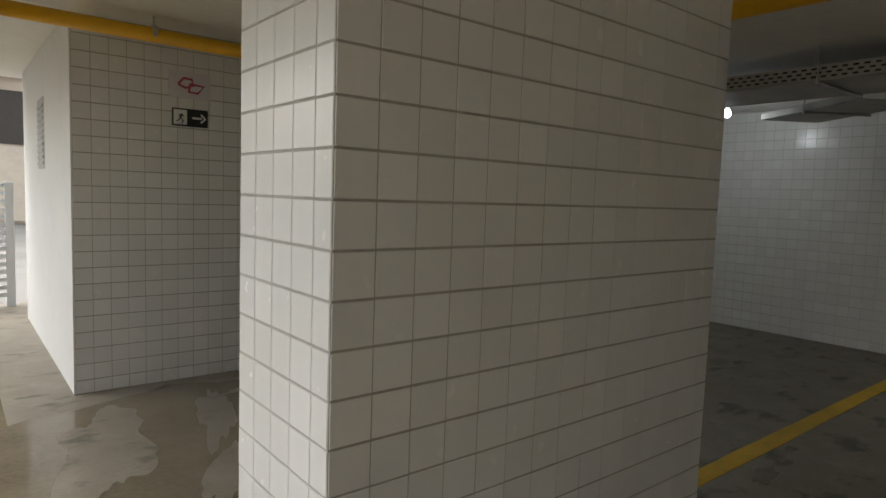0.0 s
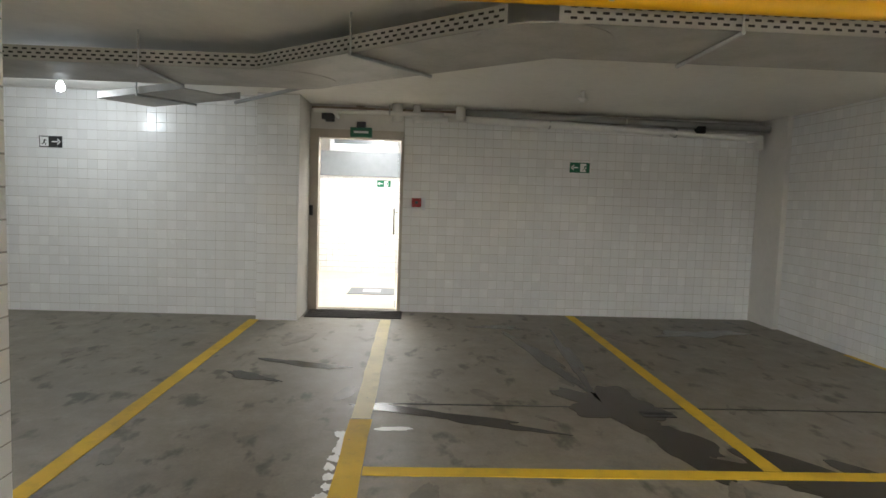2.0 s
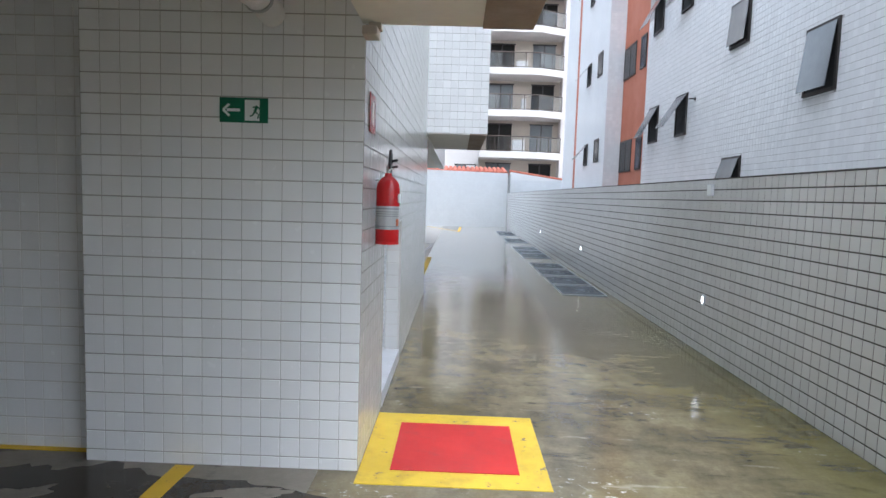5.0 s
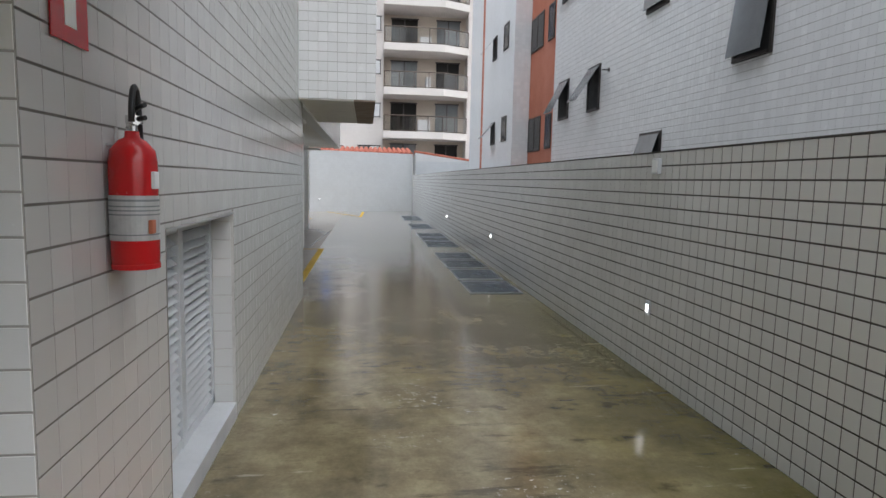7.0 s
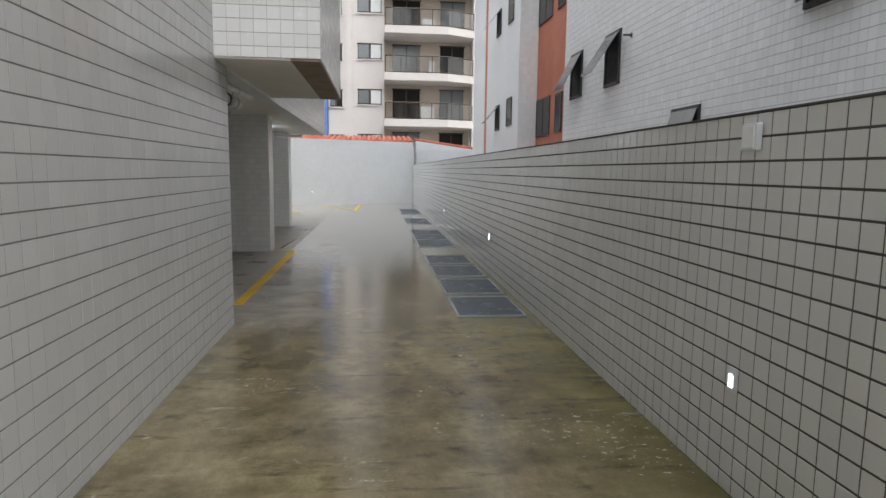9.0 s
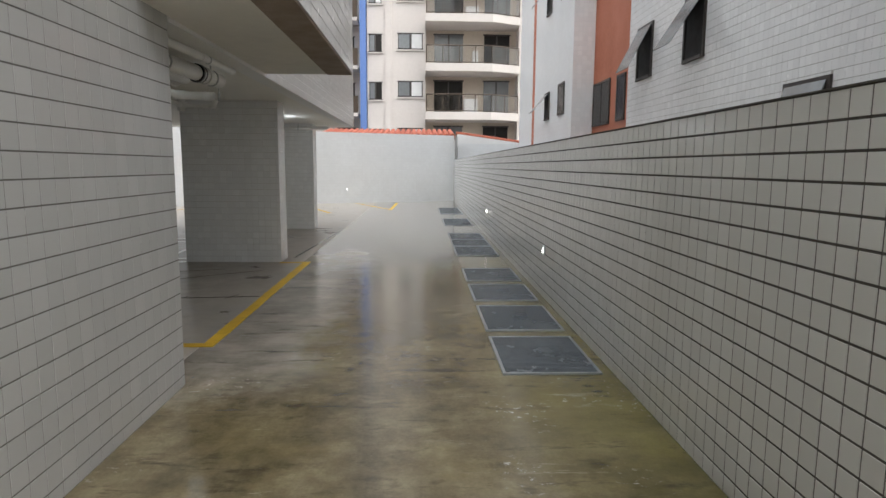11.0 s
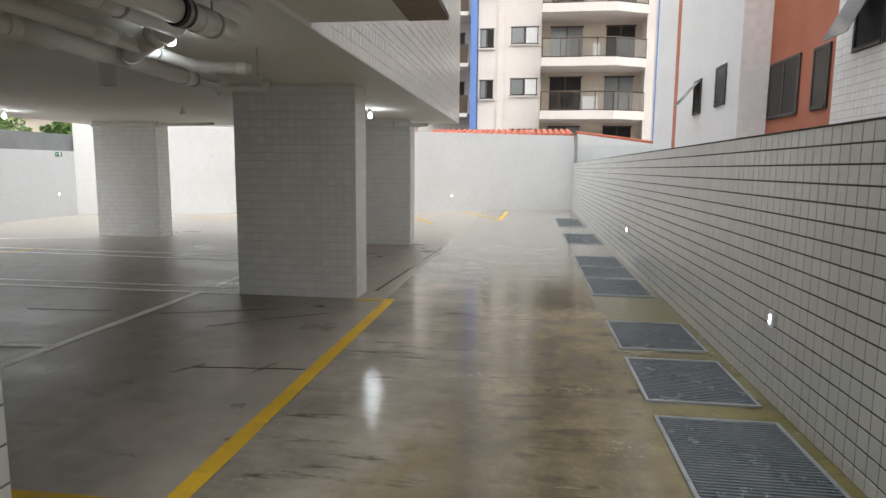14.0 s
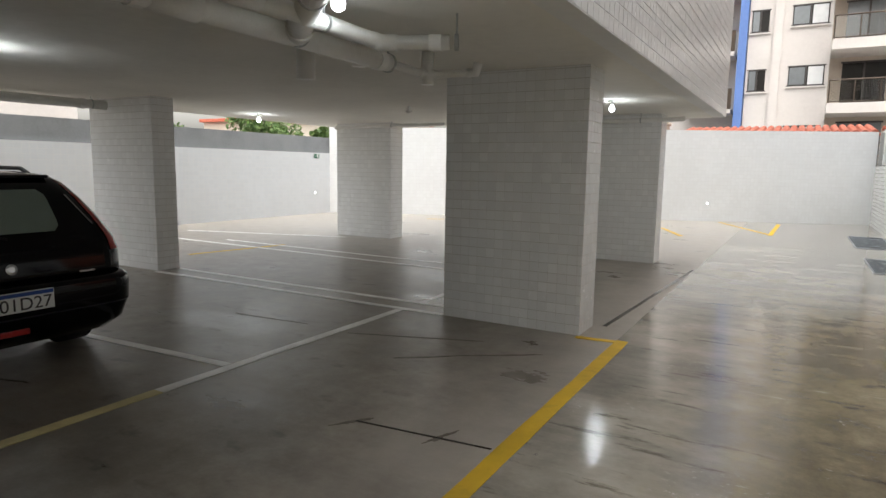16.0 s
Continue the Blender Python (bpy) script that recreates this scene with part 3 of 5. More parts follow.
line("parking_line", (-5.7, 0.115), (-1.42, 0.115), 0.045, M_YELLOW, "thin yellow line along the foot of the wall")
line("parking_line", (-2.5, 6.90), (-0.10, 6.90), 0.10, M_YELLOW, Y)
line("parking_line", (-0.15, 6.86), (-0.15, 11.15), 0.105, M_YELLOW, Y, 0.0045)
line("parking_line", (-0.53, 11.065), (-0.20, 11.10), 0.075, M_YELLOW, Y)
line("parking_line", (-2.37, 6.94), (-2.37, 8.35), 0.09, M_PALEYELLOW, Y, 0.0045)
line("parking_line", (-2.37, 8.35), (-2.37, 11.08), 0.09, M_WHITELINE, WL, 0.0045)
line("parking_line", (-2.36, 11.5), (-2.38, 13.5), 0.07, M_WHITELINE, WL, 0.0045)
line("parking_line", (-6.6, 8.72), (-2.42, 8.94), 0.085, M_WHITELINE, WL)
line("parking_line", (-6.3, 11.13), (-1.89, 11.13), 0.08, M_WHITELINE, WL, 0.0055)
line("parking_line", (-6.3, 11.46), (-1.9, 11.46), 0.08, M_WHITELINE, WL)
line("parking_line", (-9.4, 13.72), (-2.5, 13.52), 0.085, M_WHITELINE, WL)
line("parking_line", (-8.4, 14.12), (-2.5, 13.98), 0.085, M_WHITELINE, WL)
line("parking_line", (-11.4, 13.9), (-9.45, 13.74), 0.09, M_YELLOW, Y)
line("parking_line", (-7.3, 12.4), (-7.0, 14.2), 0.08, M_YELLOW, Y)
line("parking_line", (-10.4, 14.8), (-6.9, 15.85), 0.08, M_WHITELINE, WL)
line("parking_line", (0.52, 22.0), (0.60, 25.6), 0.10, M_YELLOW, Y)
line("parking_line", (-1.95, 22.4), (-1.16, 20.5), 0.10, M_YELLOW, Y)
line("parking_line", (-0.9, 25.3), (0.55, 22.1), 0.08, M_YELLOW, Y, 0.0045)
line("parking_line", (-8.0, 20.8), (-3.5, 22.8), 0.08, M_YELLOW, Y)
line("floor_joint", (-4.06, -4.25), (-4.06, -0.4), 0.02, M_WATER, "dark saw-cut joint across the garage floor", 0.0025, "floor joints")
line("floor_joint", (-1.03, 8.65), (-0.22, 8.73), 0.016, M_WATER, "dark crack across the parking floor", 0.0025, "floor joints")
line("floor_joint", (-0.42, 11.57), (-0.22, 15.6), 0.04, M_WATER, "dark joint across the yard", 0.0025, "floor joints")

pad = tagged(thing("extinguisher_floor_mark", "red square with yellow border painted on the wet floor", "floor marking"), kind="structure")
part("border", box((0.005, -0.14, -0.01), (0.985, 0.86, 0.004)), M_MARKYELLOW, pad)
part("field", box((0.165, 0.02, 0.0), (0.835, 0.69, 0.008)), M_RED, pad)


def blob(name, cx, cy, rx, ry, seed, label, z=0.003, rot=0.0, rough=0.45, material=None):
    """A thin film of water or a damp stain with an uneven rim."""
    bm = bmesh.new()
    n = 72
    top, low = [], []
    for i in range(n):
        t = 2 * math.pi * i / n
        q = Vector((math.cos(t) * 1.3 + seed * 3.1, math.sin(t) * 1.3, seed))
        k = 1 + rough * noise.noise(q) + 0.3 * rough * noise.noise(q * 2.3) + 0.22 * rough * noise.noise(q * 4.3) + 0.1 * rough * noise.noise(q * 9)
        x, y = rx * k * math.cos(t), ry * k * math.sin(t)
        a = radians(rot)
        p = (cx + x * math.cos(a) - y * math.sin(a), cy + x * math.sin(a) + y * math.cos(a))
        top.append(bm.verts.new((*p, z)))
        low.append(bm.verts.new((*p, -0.01)))
    bm.faces.new(top)
    for i in range(n):
        bm.faces.new((low[i], low[(i + 1) % n], top[(i + 1) % n], top[i]))
    return tagged(link_mesh(name, bm, material or M_WATER), label, "water stain", "damp patches", "structure")


D = "dark damp patch on the concrete"
blob("damp_patch", -4.1, -2.68, 0.40, 0.26, 1.3, D, rot=20, rough=0.9)
blob("damp_patch", -3.5, -2.5, 0.62, 0.14, 2.1, D, 0.0026, rot=15, rough=0.8)
blob("damp_patch", -2.3, -1.32, 0.95, 0.46, 3.4, D, rot=35, rough=0.8)
blob("damp_patch", -1.5, -0.72, 0.8, 0.45, 4.2, D, 0.0026, rot=33, rough=0.8)
blob("damp_patch", -0.85, -0.42, 0.75, 0.30, 5.5, D, 0.0022, rot=4, rough=0.5)
blob("damp_patch", -3.8, -3.7, 0.55, 0.08, 6.1, D, rot=70, rough=0.9)
blob("damp_patch", -2.95, -1.95, 0.5, 0.2, 7.1, D, 0.0024, rot=60, rough=0.9)
blob("damp_patch", -5.35, -2.64, 1.0, 0.045, 7.9, D, rot=176, rough=0.9)
blob("damp_patch", -5.0, -4.9, 0.28, 0.07, 8.3, D, rot=70, rough=0.9)
blob("damp_patch", -4.6, -5.2, 0.22, 0.06, 9.3, D, rot=60, rough=0.9)
blob("damp_patch", -1.8, -0.52, 0.75, 0.40, 12.4, D, 0.0018, rot=30, rough=0.6)
blob("damp_patch", -5.4, -2.9, 0.9, 0.07, 13.1, D, 0.0024, rot=10, rough=0.9)
blob("damp_patch", -6.6, -3.1, 0.25, 0.09, 14.2, D, 0.0024, rot=80, rough=0.9)
blob("damp_patch", -6.5, -1.0, 0.16, 0.5, 15.2, D, 0.0024, rot=10, rough=0.9)
blob("damp_patch", -1.3, -7.6, 1.9, 1.0, 10.3, "brown wet film on the concrete", 0.002, rot=10, rough=0.4, material=M_WETBROWN)
pr = random.Random(5)
for i in range(11):
    blob("peeled_paint", -3.5 + i * 0.105, -4.415 + pr.uniform(-0.015, 0.01), pr.uniform(0.03, 0.07), pr.uniform(0.02, 0.035), 90.1 + i, "flake of peeling white paint beside the yellow line", 0.0035, pr.uniform(-20, 20), 0.6, M_WHITELINE)
blob("peeled_paint", -3.61, -4.12, 0.03, 0.10, 103.3, "flake of peeling white paint beside the yellow line", 0.0035, 4, 0.5, M_WHITELINE)
P = "pale dry island in the wet patch"
for x, y, rx, ry, sd, a in ((-2.4, -1.28, 0.22, 0.07, 31.2, 30), (-1.52, -0.42, 0.16, 0.08, 32.2, 40), (-0.5, -0.28, 0.2, 0.06, 33.7, 10), (-2.88, -1.4, 0.19, 0.07, 34.1, 40),
                         (-1.2, -7.9, 0.5, 0.10, 35.2, 75), (-1.0, -7.1, 0.35, 0.09, 36.3, 60), (-2.0, -7.5, 0.35, 0.13, 37.3, 40), (-0.6, -7.8, 0.5, 0.2, 38.9, 80), (-1.9, -8.3, 0.5, 0.08, 39.9, 5)):
    blob("dry_island", x, y, rx, ry, sd, P, 0.0036, a, 0.7, M_FLOOR_BAY)
rs = random.Random(77)
for i in range(46):
    x, y = rs.uniform(-6.6, -1.5), rs.uniform(-8.0, -0.8)
    r = rs.uniform(0.04, 0.13)
    blob("oil_spot", x, y, r * rs.uniform(1.0, 2.2), r * 0.5, 50.3 + i * 1.7, "dark oil spot on the garage floor", 0.0021, rs.uniform(-30, 50), 0.6, M_OIL)
fd_ = thing("floor_drain", "small black drain slot in the garage floor", "drain", (-3.93, -2.42, 0.0))
part("cover", box((-0.05, -0.11, -0.01), (0.05, 0.11, 0.006), 0.003), M_BLACK, fd_)
part("slot", box((-0.01, -0.09, 0.0), (0.01, 0.09, 0.008)), M_HOLE, fd_)

for i, (x, y, a, ln) in enumerate(((-1.03, 8.64, 55, 0.12), (-0.52, 8.70, 70, 0.13), (-1.3, 9.9, 40, 0.3), (-0.9, 10.2, 35, 0.35), (-1.7, 10.3, 20, 0.5), (-3.3, 10.1, 5, 0.6), (-3.6, 7.9, 15, 0.5))):
    blob("tyre_scuff", x, y, ln * 0.8, 0.014, 20.5 + i, "dark tyre scuff on the parking floor", 0.0024, a, 0.9, M_OIL)

# ---- glass door, corridor behind it ----
door = tagged(thing("door_1", "glazed door in a beige frame, open to a bright corridor", "door"), kind="structure")
part("jamb", box((-7.55, -5.28, 0.0), (-7.385, -5.18, 2.13), 0.004), M_DOORSTONE, door)
part("jamb", box((-7.55, -4.225, 0.0), (-7.39, -4.19, 2.13), 0.003), M_DOORSTONE, door)
part("header", box((-7.55, -5.18, 2.03), (-7.385, -4.225, 2.13), 0.004), M_DOORSTONE, door)
leaf = part("leaf", box((-8.25, -4.262, 0.02), (-7.55, -4.25, 2.02)), M_GLASS, door, "clear frameless glass leaf standing open")
leaf.visible_shadow = False
part("pull_handle", add_tube(add_tube(bmesh.new(), [(-8.12, -4.31, 0.88), (-8.12, -4.31, 1.22)], 0.014), [(-8.12, -4.31, 0.93), (-8.12, -4.25, 0.93)], 0.008), M_CHROME, leaf, "vertical chrome pull handle")
part("handle_bracket", tube([(-8.12, -4.31, 1.17), (-8.12, -4.25, 1.17)], 0.008), M_CHROME, leaf)
part("latch", box((-7.395, -5.275, 1.12), (-7.36, -5.235, 1.24), 0.005), M_BLACK, door)
mat_ob = thing("doormat", "dark brown ribbed rubber doormat before the door", "doormat")
part("mat", box((-7.36, -5.24, 0.0), (-6.93, -4.16, 0.014), 0.004), M_RUBBER, mat_ob)
for i in range(10):
    part("rib", box((-7.34 + i * 0.041, -5.22, 0.013), (-7.325 + i * 0.041, -4.18, 0.018)), M_RUBBER, mat_ob)
structure("floor_corridor", box((-11.4, -6.6, -0.05), (-7.55, -3.2, 0.006)), M_CREAM, "cream tiled corridor floor", "floor")
cw = structure("wall_corridor_end", box((-11.4, -6.6, 0), (-11.2, -3.2, 2.8)), M_GROUT, "white tiled corridor end wall")
structure("wall_corridor_left", box((-11.4, -6.7, 0), (-7.1, -6.55, 2.8)), M_WHITEWALL, "white corridor wall")
structure("wall_corridor_right", box((-11.4, -3.3, 0), (-7.55, -3.15, 2.8)), M_WHITEWALL, "white corridor wall")
structure("ceiling_corridor", box((-11.4, -6.7, 2.6), (-7.45, -3.15, 2.8)), M_WHITEWALL, "white corridor ceiling", "ceiling")
structure("corridor_band", box((-11.2, -6.55, 1.72), (-11.15, -3.3, 2.15)), M_PALEGREY, "pale grey painted band across the corridor end", "beam")
hw = tagged(thing("window_1", "narrow high window with a white frame above the corridor band", "window"), kind="structure")
part("frame", box((-11.2, -5.58, 2.15), (-11.14, -4.62, 2.20), 0.004), M_ALU, hw)
part("frame", box((-11.2, -5.58, 2.20), (-11.14, -5.50, 2.46), 0.004), M_ALU, hw)
part("frame", box((-11.2, -4.70, 2.20), (-11.14, -4.62, 2.46), 0.004), M_ALU, hw)
# lower pane emits pale blue: the daylight outside is put into it
part("pane", box((-11.2, -5.50, 2.20), (-11.17, -4.70, 2.28)), lamp_mat("sky_glow_pane", (0.55, 0.80, 1.0), 0.14), hw, "pane glowing by itself in place of blue daylight")
part("pane", box((-11.2, -5.50, 2.28), (-11.165, -4.70, 2.46)), M_AWNGLASS, hw, "dark upper pane")
cm = thing("corridor_mat", "small grey patterned mat on the corridor floor", "doormat")
part("mat", box((-9.2, -4.95, 0.006), (-8.6, -4.30, 0.016), 0.004), M_GREYBAND, cm)
part("patch", box((-9.05, -4.75, 0.012), (-8.8, -4.5, 0.018)), M_SIGNWHITE, cm)


def area_lamp(name, at, target, size, energy, col=(1, 1, 1), size_y=None):
    d = bpy.data.lights.new(name, "AREA")
    d.energy, d.size, d.color = energy, size, col
    if size_y:
        d.shape, d.size_y = "RECTANGLE", size_y
    ob = new(name, d)
    ob.matrix_world = look(at, target)
    return ob


# unseen panel and lamps, added to brighten the corridor in place of daylight
pan = thing("ceiling_panel", "added white ceiling panel that brightens the corridor", "lamp", (-8.6, -4.7, 2.6))
part("frame", box((-0.62, -0.32, -0.03), (0.62, 0.32, 0.0), 0.004), M_ALU, pan)
part("diffuser", box((-0.58, -0.28, -0.036), (0.58, 0.28, -0.029)), lamp_mat("fill_glow", (1.0, 0.96, 0.90), 2.0), pan)
area_lamp("corridor_light", (-8.6, -4.7, 2.55), (-8.6, -4.7, 0), 1.1, 3.4, (1.0, 0.96, 0.88), 0.55)
area_lamp("corridor_light_far", (-10.4, -4.7, 2.55), (-10.4, -4.7, 0), 1.0, 4.3, (1.0, 0.98, 0.94), 0.8)


# ---- signs ----
def exit_sign(at, rz, arrow, plate=None, label="green exit sign with white arrow and doorway symbol on tiles"):
    """Faces -y before it is turned. arrow: -1 left, 1 right."""
    s = thing("exit_sign", label, "sign", at, rz, "exit signs")
    part("plate", box((-0.12, -0.006, -0.06), (0.12, 0.0, 0.06), 0.0015), plate or M_GREEN, s)
    k = arrow
    bm = bmesh.new()
    add_box(bm, (-0.035 + 0.06 * k - 0.012 * k, -0.0085, -0.007), (0.03 + 0.06 * k - 0.012 * k, -0.006, 0.007))
    for sg in (1, -1):
        tip = Vector((0.045 * k + 0.056 * k, -0.0075, 0))
        end = tip + Vector((-0.03 * k, 0, 0.028 * sg))
        add_tube(bm, [tip, end], 0.0065, 6)
    part("arrow", bm, M_SIGNWHITE, s, "white arrow")
    d = part("doorway", box((-0.052 - 0.058 * k, -0.0085, -0.05), (0.028 - 0.050 * k, -0.006, 0.05)), M_SIGNWHITE, s, "white doorway symbol")
    bm = bmesh.new()
    c = -0.062 * k
    add_tube(bm, [(c + 0.006, -0.009, 0.022), (c - 0.006, -0.009, -0.006)], 0.007, 6)
    add_tube(bm, [(c - 0.006, -0.009, -0.006), (c + 0.014, -0.009, -0.02), (c + 0.008, -0.009, -0.04)], 0.004, 6)
    add_tube(bm, [(c - 0.006, -0.009, -0.006), (c - 0.018, -0.009, -0.025), (c - 0.03, -0.009, -0.028)], 0.004, 6)
    add_tube(bm, [(c - 0.016, -0.009, 0.014), (c + 0.006, -0.009, 0.018), (c + 0.02, -0.009, 0.004)], 0.0035, 6)
    part("bars", bm, plate or M_GREEN, d)
    return s


exit_sign((-0.592, -0.001, 1.81), 0, -1)
exit_sign((-7.392, -2.10, 1.785), 90, -1)
exit_sign((-6.942, -7.96, 1.835), 90, 1, M_SIGNBLACK, "dark exit sign with white arrow on tiles")
exit_sign((-1.30, -8.732, 1.84), 180, 1, M_SIGNBLACK, "black exit sign with white arrow on tiles")
exit_sign((-11.192, -4.61, 1.60), 90, -1)
exit_sign((-11.592, 20.3, 1.72), 90, -1, M_GREEN, "small green exit sign on the far boundary wall")
es = thing("state_emblem_sign", "pale sign with pink outlined emblem on tiles", "sign", (-1.30, -8.732, 2.06), 180)
part("plate", box((-0.14, -0.006, -0.09), (0.14, 0, 0.09), 0.002), M_LABEL, es)
ebm = bmesh.new()
add_tube(ebm, [(-0.08, -0.008, 0.0), (-0.045, -0.008, 0.045), (0.01, -0.008, 0.04), (0.02, -0.008, 0.0), (-0.03, -0.008, -0.02), (-0.08, -0.008, 0.0)], 0.009, 6)
add_tube(ebm, [(0.0, -0.008, 0.01), (0.09, -0.008, 0.0), (0.05, -0.008, -0.05), (-0.01, -0.008, -0.045), (0.0, -0.008, 0.01)], 0.009, 6)
part("emblem", ebm, M_PINK, es, "pink outline emblem")
ls = thing("exit_luminaire", "dark green exit light box hung above the door", "sign", (-7.365, -4.69, 2.10))
part("housing", box((-0.036, -0.125, -0.055), (0.03, 0.125, 0.055), 0.006), M_GREEN, ls)
part("bracket", box((-0.02, -0.05, 0.055), (0.02, 0.05, 0.12), 0.004), M_BLACK, ls)
part("writing", box((0.028, -0.085, -0.012), (0.033, 0.085, 0.014)), M_SIGNWHITE, ls)
sb = thing("wall_speaker", "small black box fixed above the door", "speaker", (-7.36, -5.1, 2.28))
part("housing", box((-0.04, -0.045, -0.045), (0.04, 0.045, 0.045), 0.008), M_BLACK, sb)
part("grille", box((0.036, -0.03, -0.03), (0.044, 0.03, 0.03), 0.004), M_HOLE, sb)
al = thing("fire_alarm_button", "red fire alarm call point with grey side plate", "alarm", (-7.40, -4.02, 1.31))
part("housing", box((0.0, -0.06, -0.055), (0.045, 0.05, 0.05), 0.006), M_EXT, al)
part("button", lathe([(0.018, 0), (0.018, 0.012)], 14, (0, 0, 0)), M_BLACK, al).matrix_local = pose(0.044, -0.005, 0, 0, 90, 0)
part("side_plate", box((0.0, 0.06, -0.09), (0.012, 0.10, 0.06), 0.002), M_LABEL, al)
xs = thing("extinguisher_sign", "small red fire equipment sign on the tiled wall", "sign", (0.006, 0.24, 1.84))
part("plate", box((0.0, -0.10, -0.10), (0.004, 0.10, 0.10), 0.001), M_EXT, xs)
part("symbol", box((0.003, -0.03, -0.06), (0.0055, 0.03, 0.06)), M_SIGNWHITE, xs)

# ---- fire extinguisher ----
fe = thing("fire_extinguisher", "red fire extinguisher hung on the tiled wall", "fire extinguisher", (0.074, 0.45, 1.14))
fe.scale = (0.88, 0.88, 1.0)
part("cylinder", lathe([(0.01, 0.0), (0.066, 0.0), (0.074, 0.012), (0.076, 0.03), (0.076, 0.31), (0.070, 0.345), (0.045, 0.372), (0.024, 0.382), (0.022, 0.40), (0.005, 0.40)], 32), M_EXT, fe, smooth=True)
part("base_band", lathe([(0.0768, 0.0), (0.0768, 0.014), (0.075, 0.016)], 32), M_EXT, fe)
part("label", lathe([(0.0768, 0.085), (0.0768, 0.215)], 32), M_FOIL, fe, "silver printed label")
for zz, w_ in ((0.198, 0.006), (0.182, 0.004), (0.17, 0.004), (0.158, 0.004), (0.1, 0.004)):
    part("print_bar", lathe([(0.0773, zz), (0.0773, zz + w_)], 32), M_GREYBAND, fe)
part("seal", box((0.060, -0.052, 0.105), (0.074, -0.018, 0.145), 0.003), M_ORANGE, fe, "orange inspection sticker")
part("sticker", box((0.066, -0.035, 0.235), (0.079, 0.01, 0.285), 0.003), M_LABEL, fe)
part("valve", add_box(add_tube(bmesh.new(), [(0, 0, 0.39), (0, 0, 0.44)], 0.018), (-0.015, -0.02, 0.42), (0.03, 0.02, 0.445), 0.004), M_CHROME, fe)
part("lever", add_tube(add_tube(bmesh.new(), [(0.0, 0, 0.452), (0.03, -0.02, 0.468), (0.06, -0.05, 0.472)], 0.007), [(0.0, 0, 0.432), (0.06, -0.05, 0.436)], 0.007), M_BLACK, fe)
part("gauge", lathe([(0.014, 0.0), (0.014, 0.01)], 14), M_CHROME, fe).matrix_local = pose(0.02, -0.02, 0.43, 90, 0, 30)
arc = [(0.012, -0.035 * math.cos(a), 0.425 + 0.10 * math.sin(a)) for a in [math.pi * i / 12 for i in range(13)]]
part("hose", tube(arc + [(0.0, 0.082, 0.34), (-0.01, 0.088, 0.2)], 0.010, 10), M_BLACK, fe, "black rubber hose", True)
part("nozzle", tube([(-0.01, 0.09, 0.21), (-0.01, 0.09, 0.11)], 0.014, 10), M_BLACK, fe)
part("wall_hook", add_tube(bmesh.new(), [(-0.088, 0, 0.36), (-0.05, 0, 0.36), (-0.05, 0, 0.41)], 0.006, 8), M_STEEL, fe)

# ---- louvred hatch in the driveway wall ----
lv = tagged(thing("louvre_hatch", "white aluminium louvred double hatch set in the tiled wall", "louvre"), kind="structure")
L0, L1, LZ0, LZ1, LX = 0.97, 2.16, 0.10, 1.20, -0.17
for nm, lo, hi in (("frame", (LX, L0, LZ0), (LX + 0.05, L0 + 0.05, LZ1)), ("frame", (LX, L1 - 0.05, LZ0), (LX + 0.05, L1, LZ1)),
                   ("frame", (LX, L0, LZ1 - 0.05), (LX + 0.05, L1, LZ1)), ("frame", (LX, L0, LZ0), (LX + 0.05, L1, LZ0 + 0.05)),
                   ("stile", (LX, 1.52, LZ0), (LX + 0.055, 1.59, LZ1))):
    part(nm, box(lo, hi, 0.004), M_LOUVRE, lv)
for a, b in ((L0 + 0.05, 1.52), (1.59, L1 - 0.05)):
    for i in range(22):
        z = LZ0 + 0.07 + i * 0.0445
        bm = bmesh.new()
        for y in (a, b):
            for dx, dz in ((0.005, 0.030), (0.045, -0.010), (0.045, -0.014), (0.002, 0.026)):
                bm.verts.new((LX + dx, y, z + dz))
        bm.verts.ensure_lookup_table()
        v = bm.verts
        for i1 in range(4):
            bm.faces.new((v[i1], v[(i1 + 1) % 4], v[4 + (i1 + 1) % 4], v[4 + i1]))
        part("slat", bm, M_LOUVRE, lv)
part("back", box((LX - 0.03, L0, LZ0), (LX - 0.02, L1, LZ1)), M_HOLE, lv)
part("lintel", box((-0.215, L0 + 0.002, LZ1), (-0.002, L1 - 0.002, LZ1 + 0.014), 0.002), M_LOUVRE, lv)
part("sill", box((-0.215, L0 + 0.002, 0.0), (0.006, L1 - 0.002, LZ0), 0.004), M_LOUVRE, lv)


# ---- drain grates ----
def grate(y0, y1):
    g = thing("drain_grate", "grey zinc bar grate set in the wet driveway", "drain grate", (2.07, y0, 0.0), 0, "row of drain grates")
    L, W = y1 - y0, 0.68
    # no pit is cut: a black sheet paints the shade below the bars
    part("pit", box((0.02, 0.02, -0.005), (W - 0.02, L - 0.02, 0.003)), M_PITSHADE, g)
    for lo, hi in (((0, 0, -0.02), (0.022, L, 0.014)), ((W - 0.022, 0, -0.02), (W, L, 0.014)), ((0.022, 0, -0.02), (W - 0.022, 0.022, 0.014)), ((0.022, L - 0.022, -0.02), (W - 0.022, L, 0.014))):
        part("rim", box(lo, hi, 0.002), M_GRATE, g)
    n = int((L - 0.06) / 0.028)
    st = (L - 0.05) / n
    for i in range(n):
        part("bar", box((0.022, 0.03 + i * st, 0.0), (W - 0.022, 0.03 + i * st + 0.0125, 0.012)), M_GRATEBAR, g)
    return g


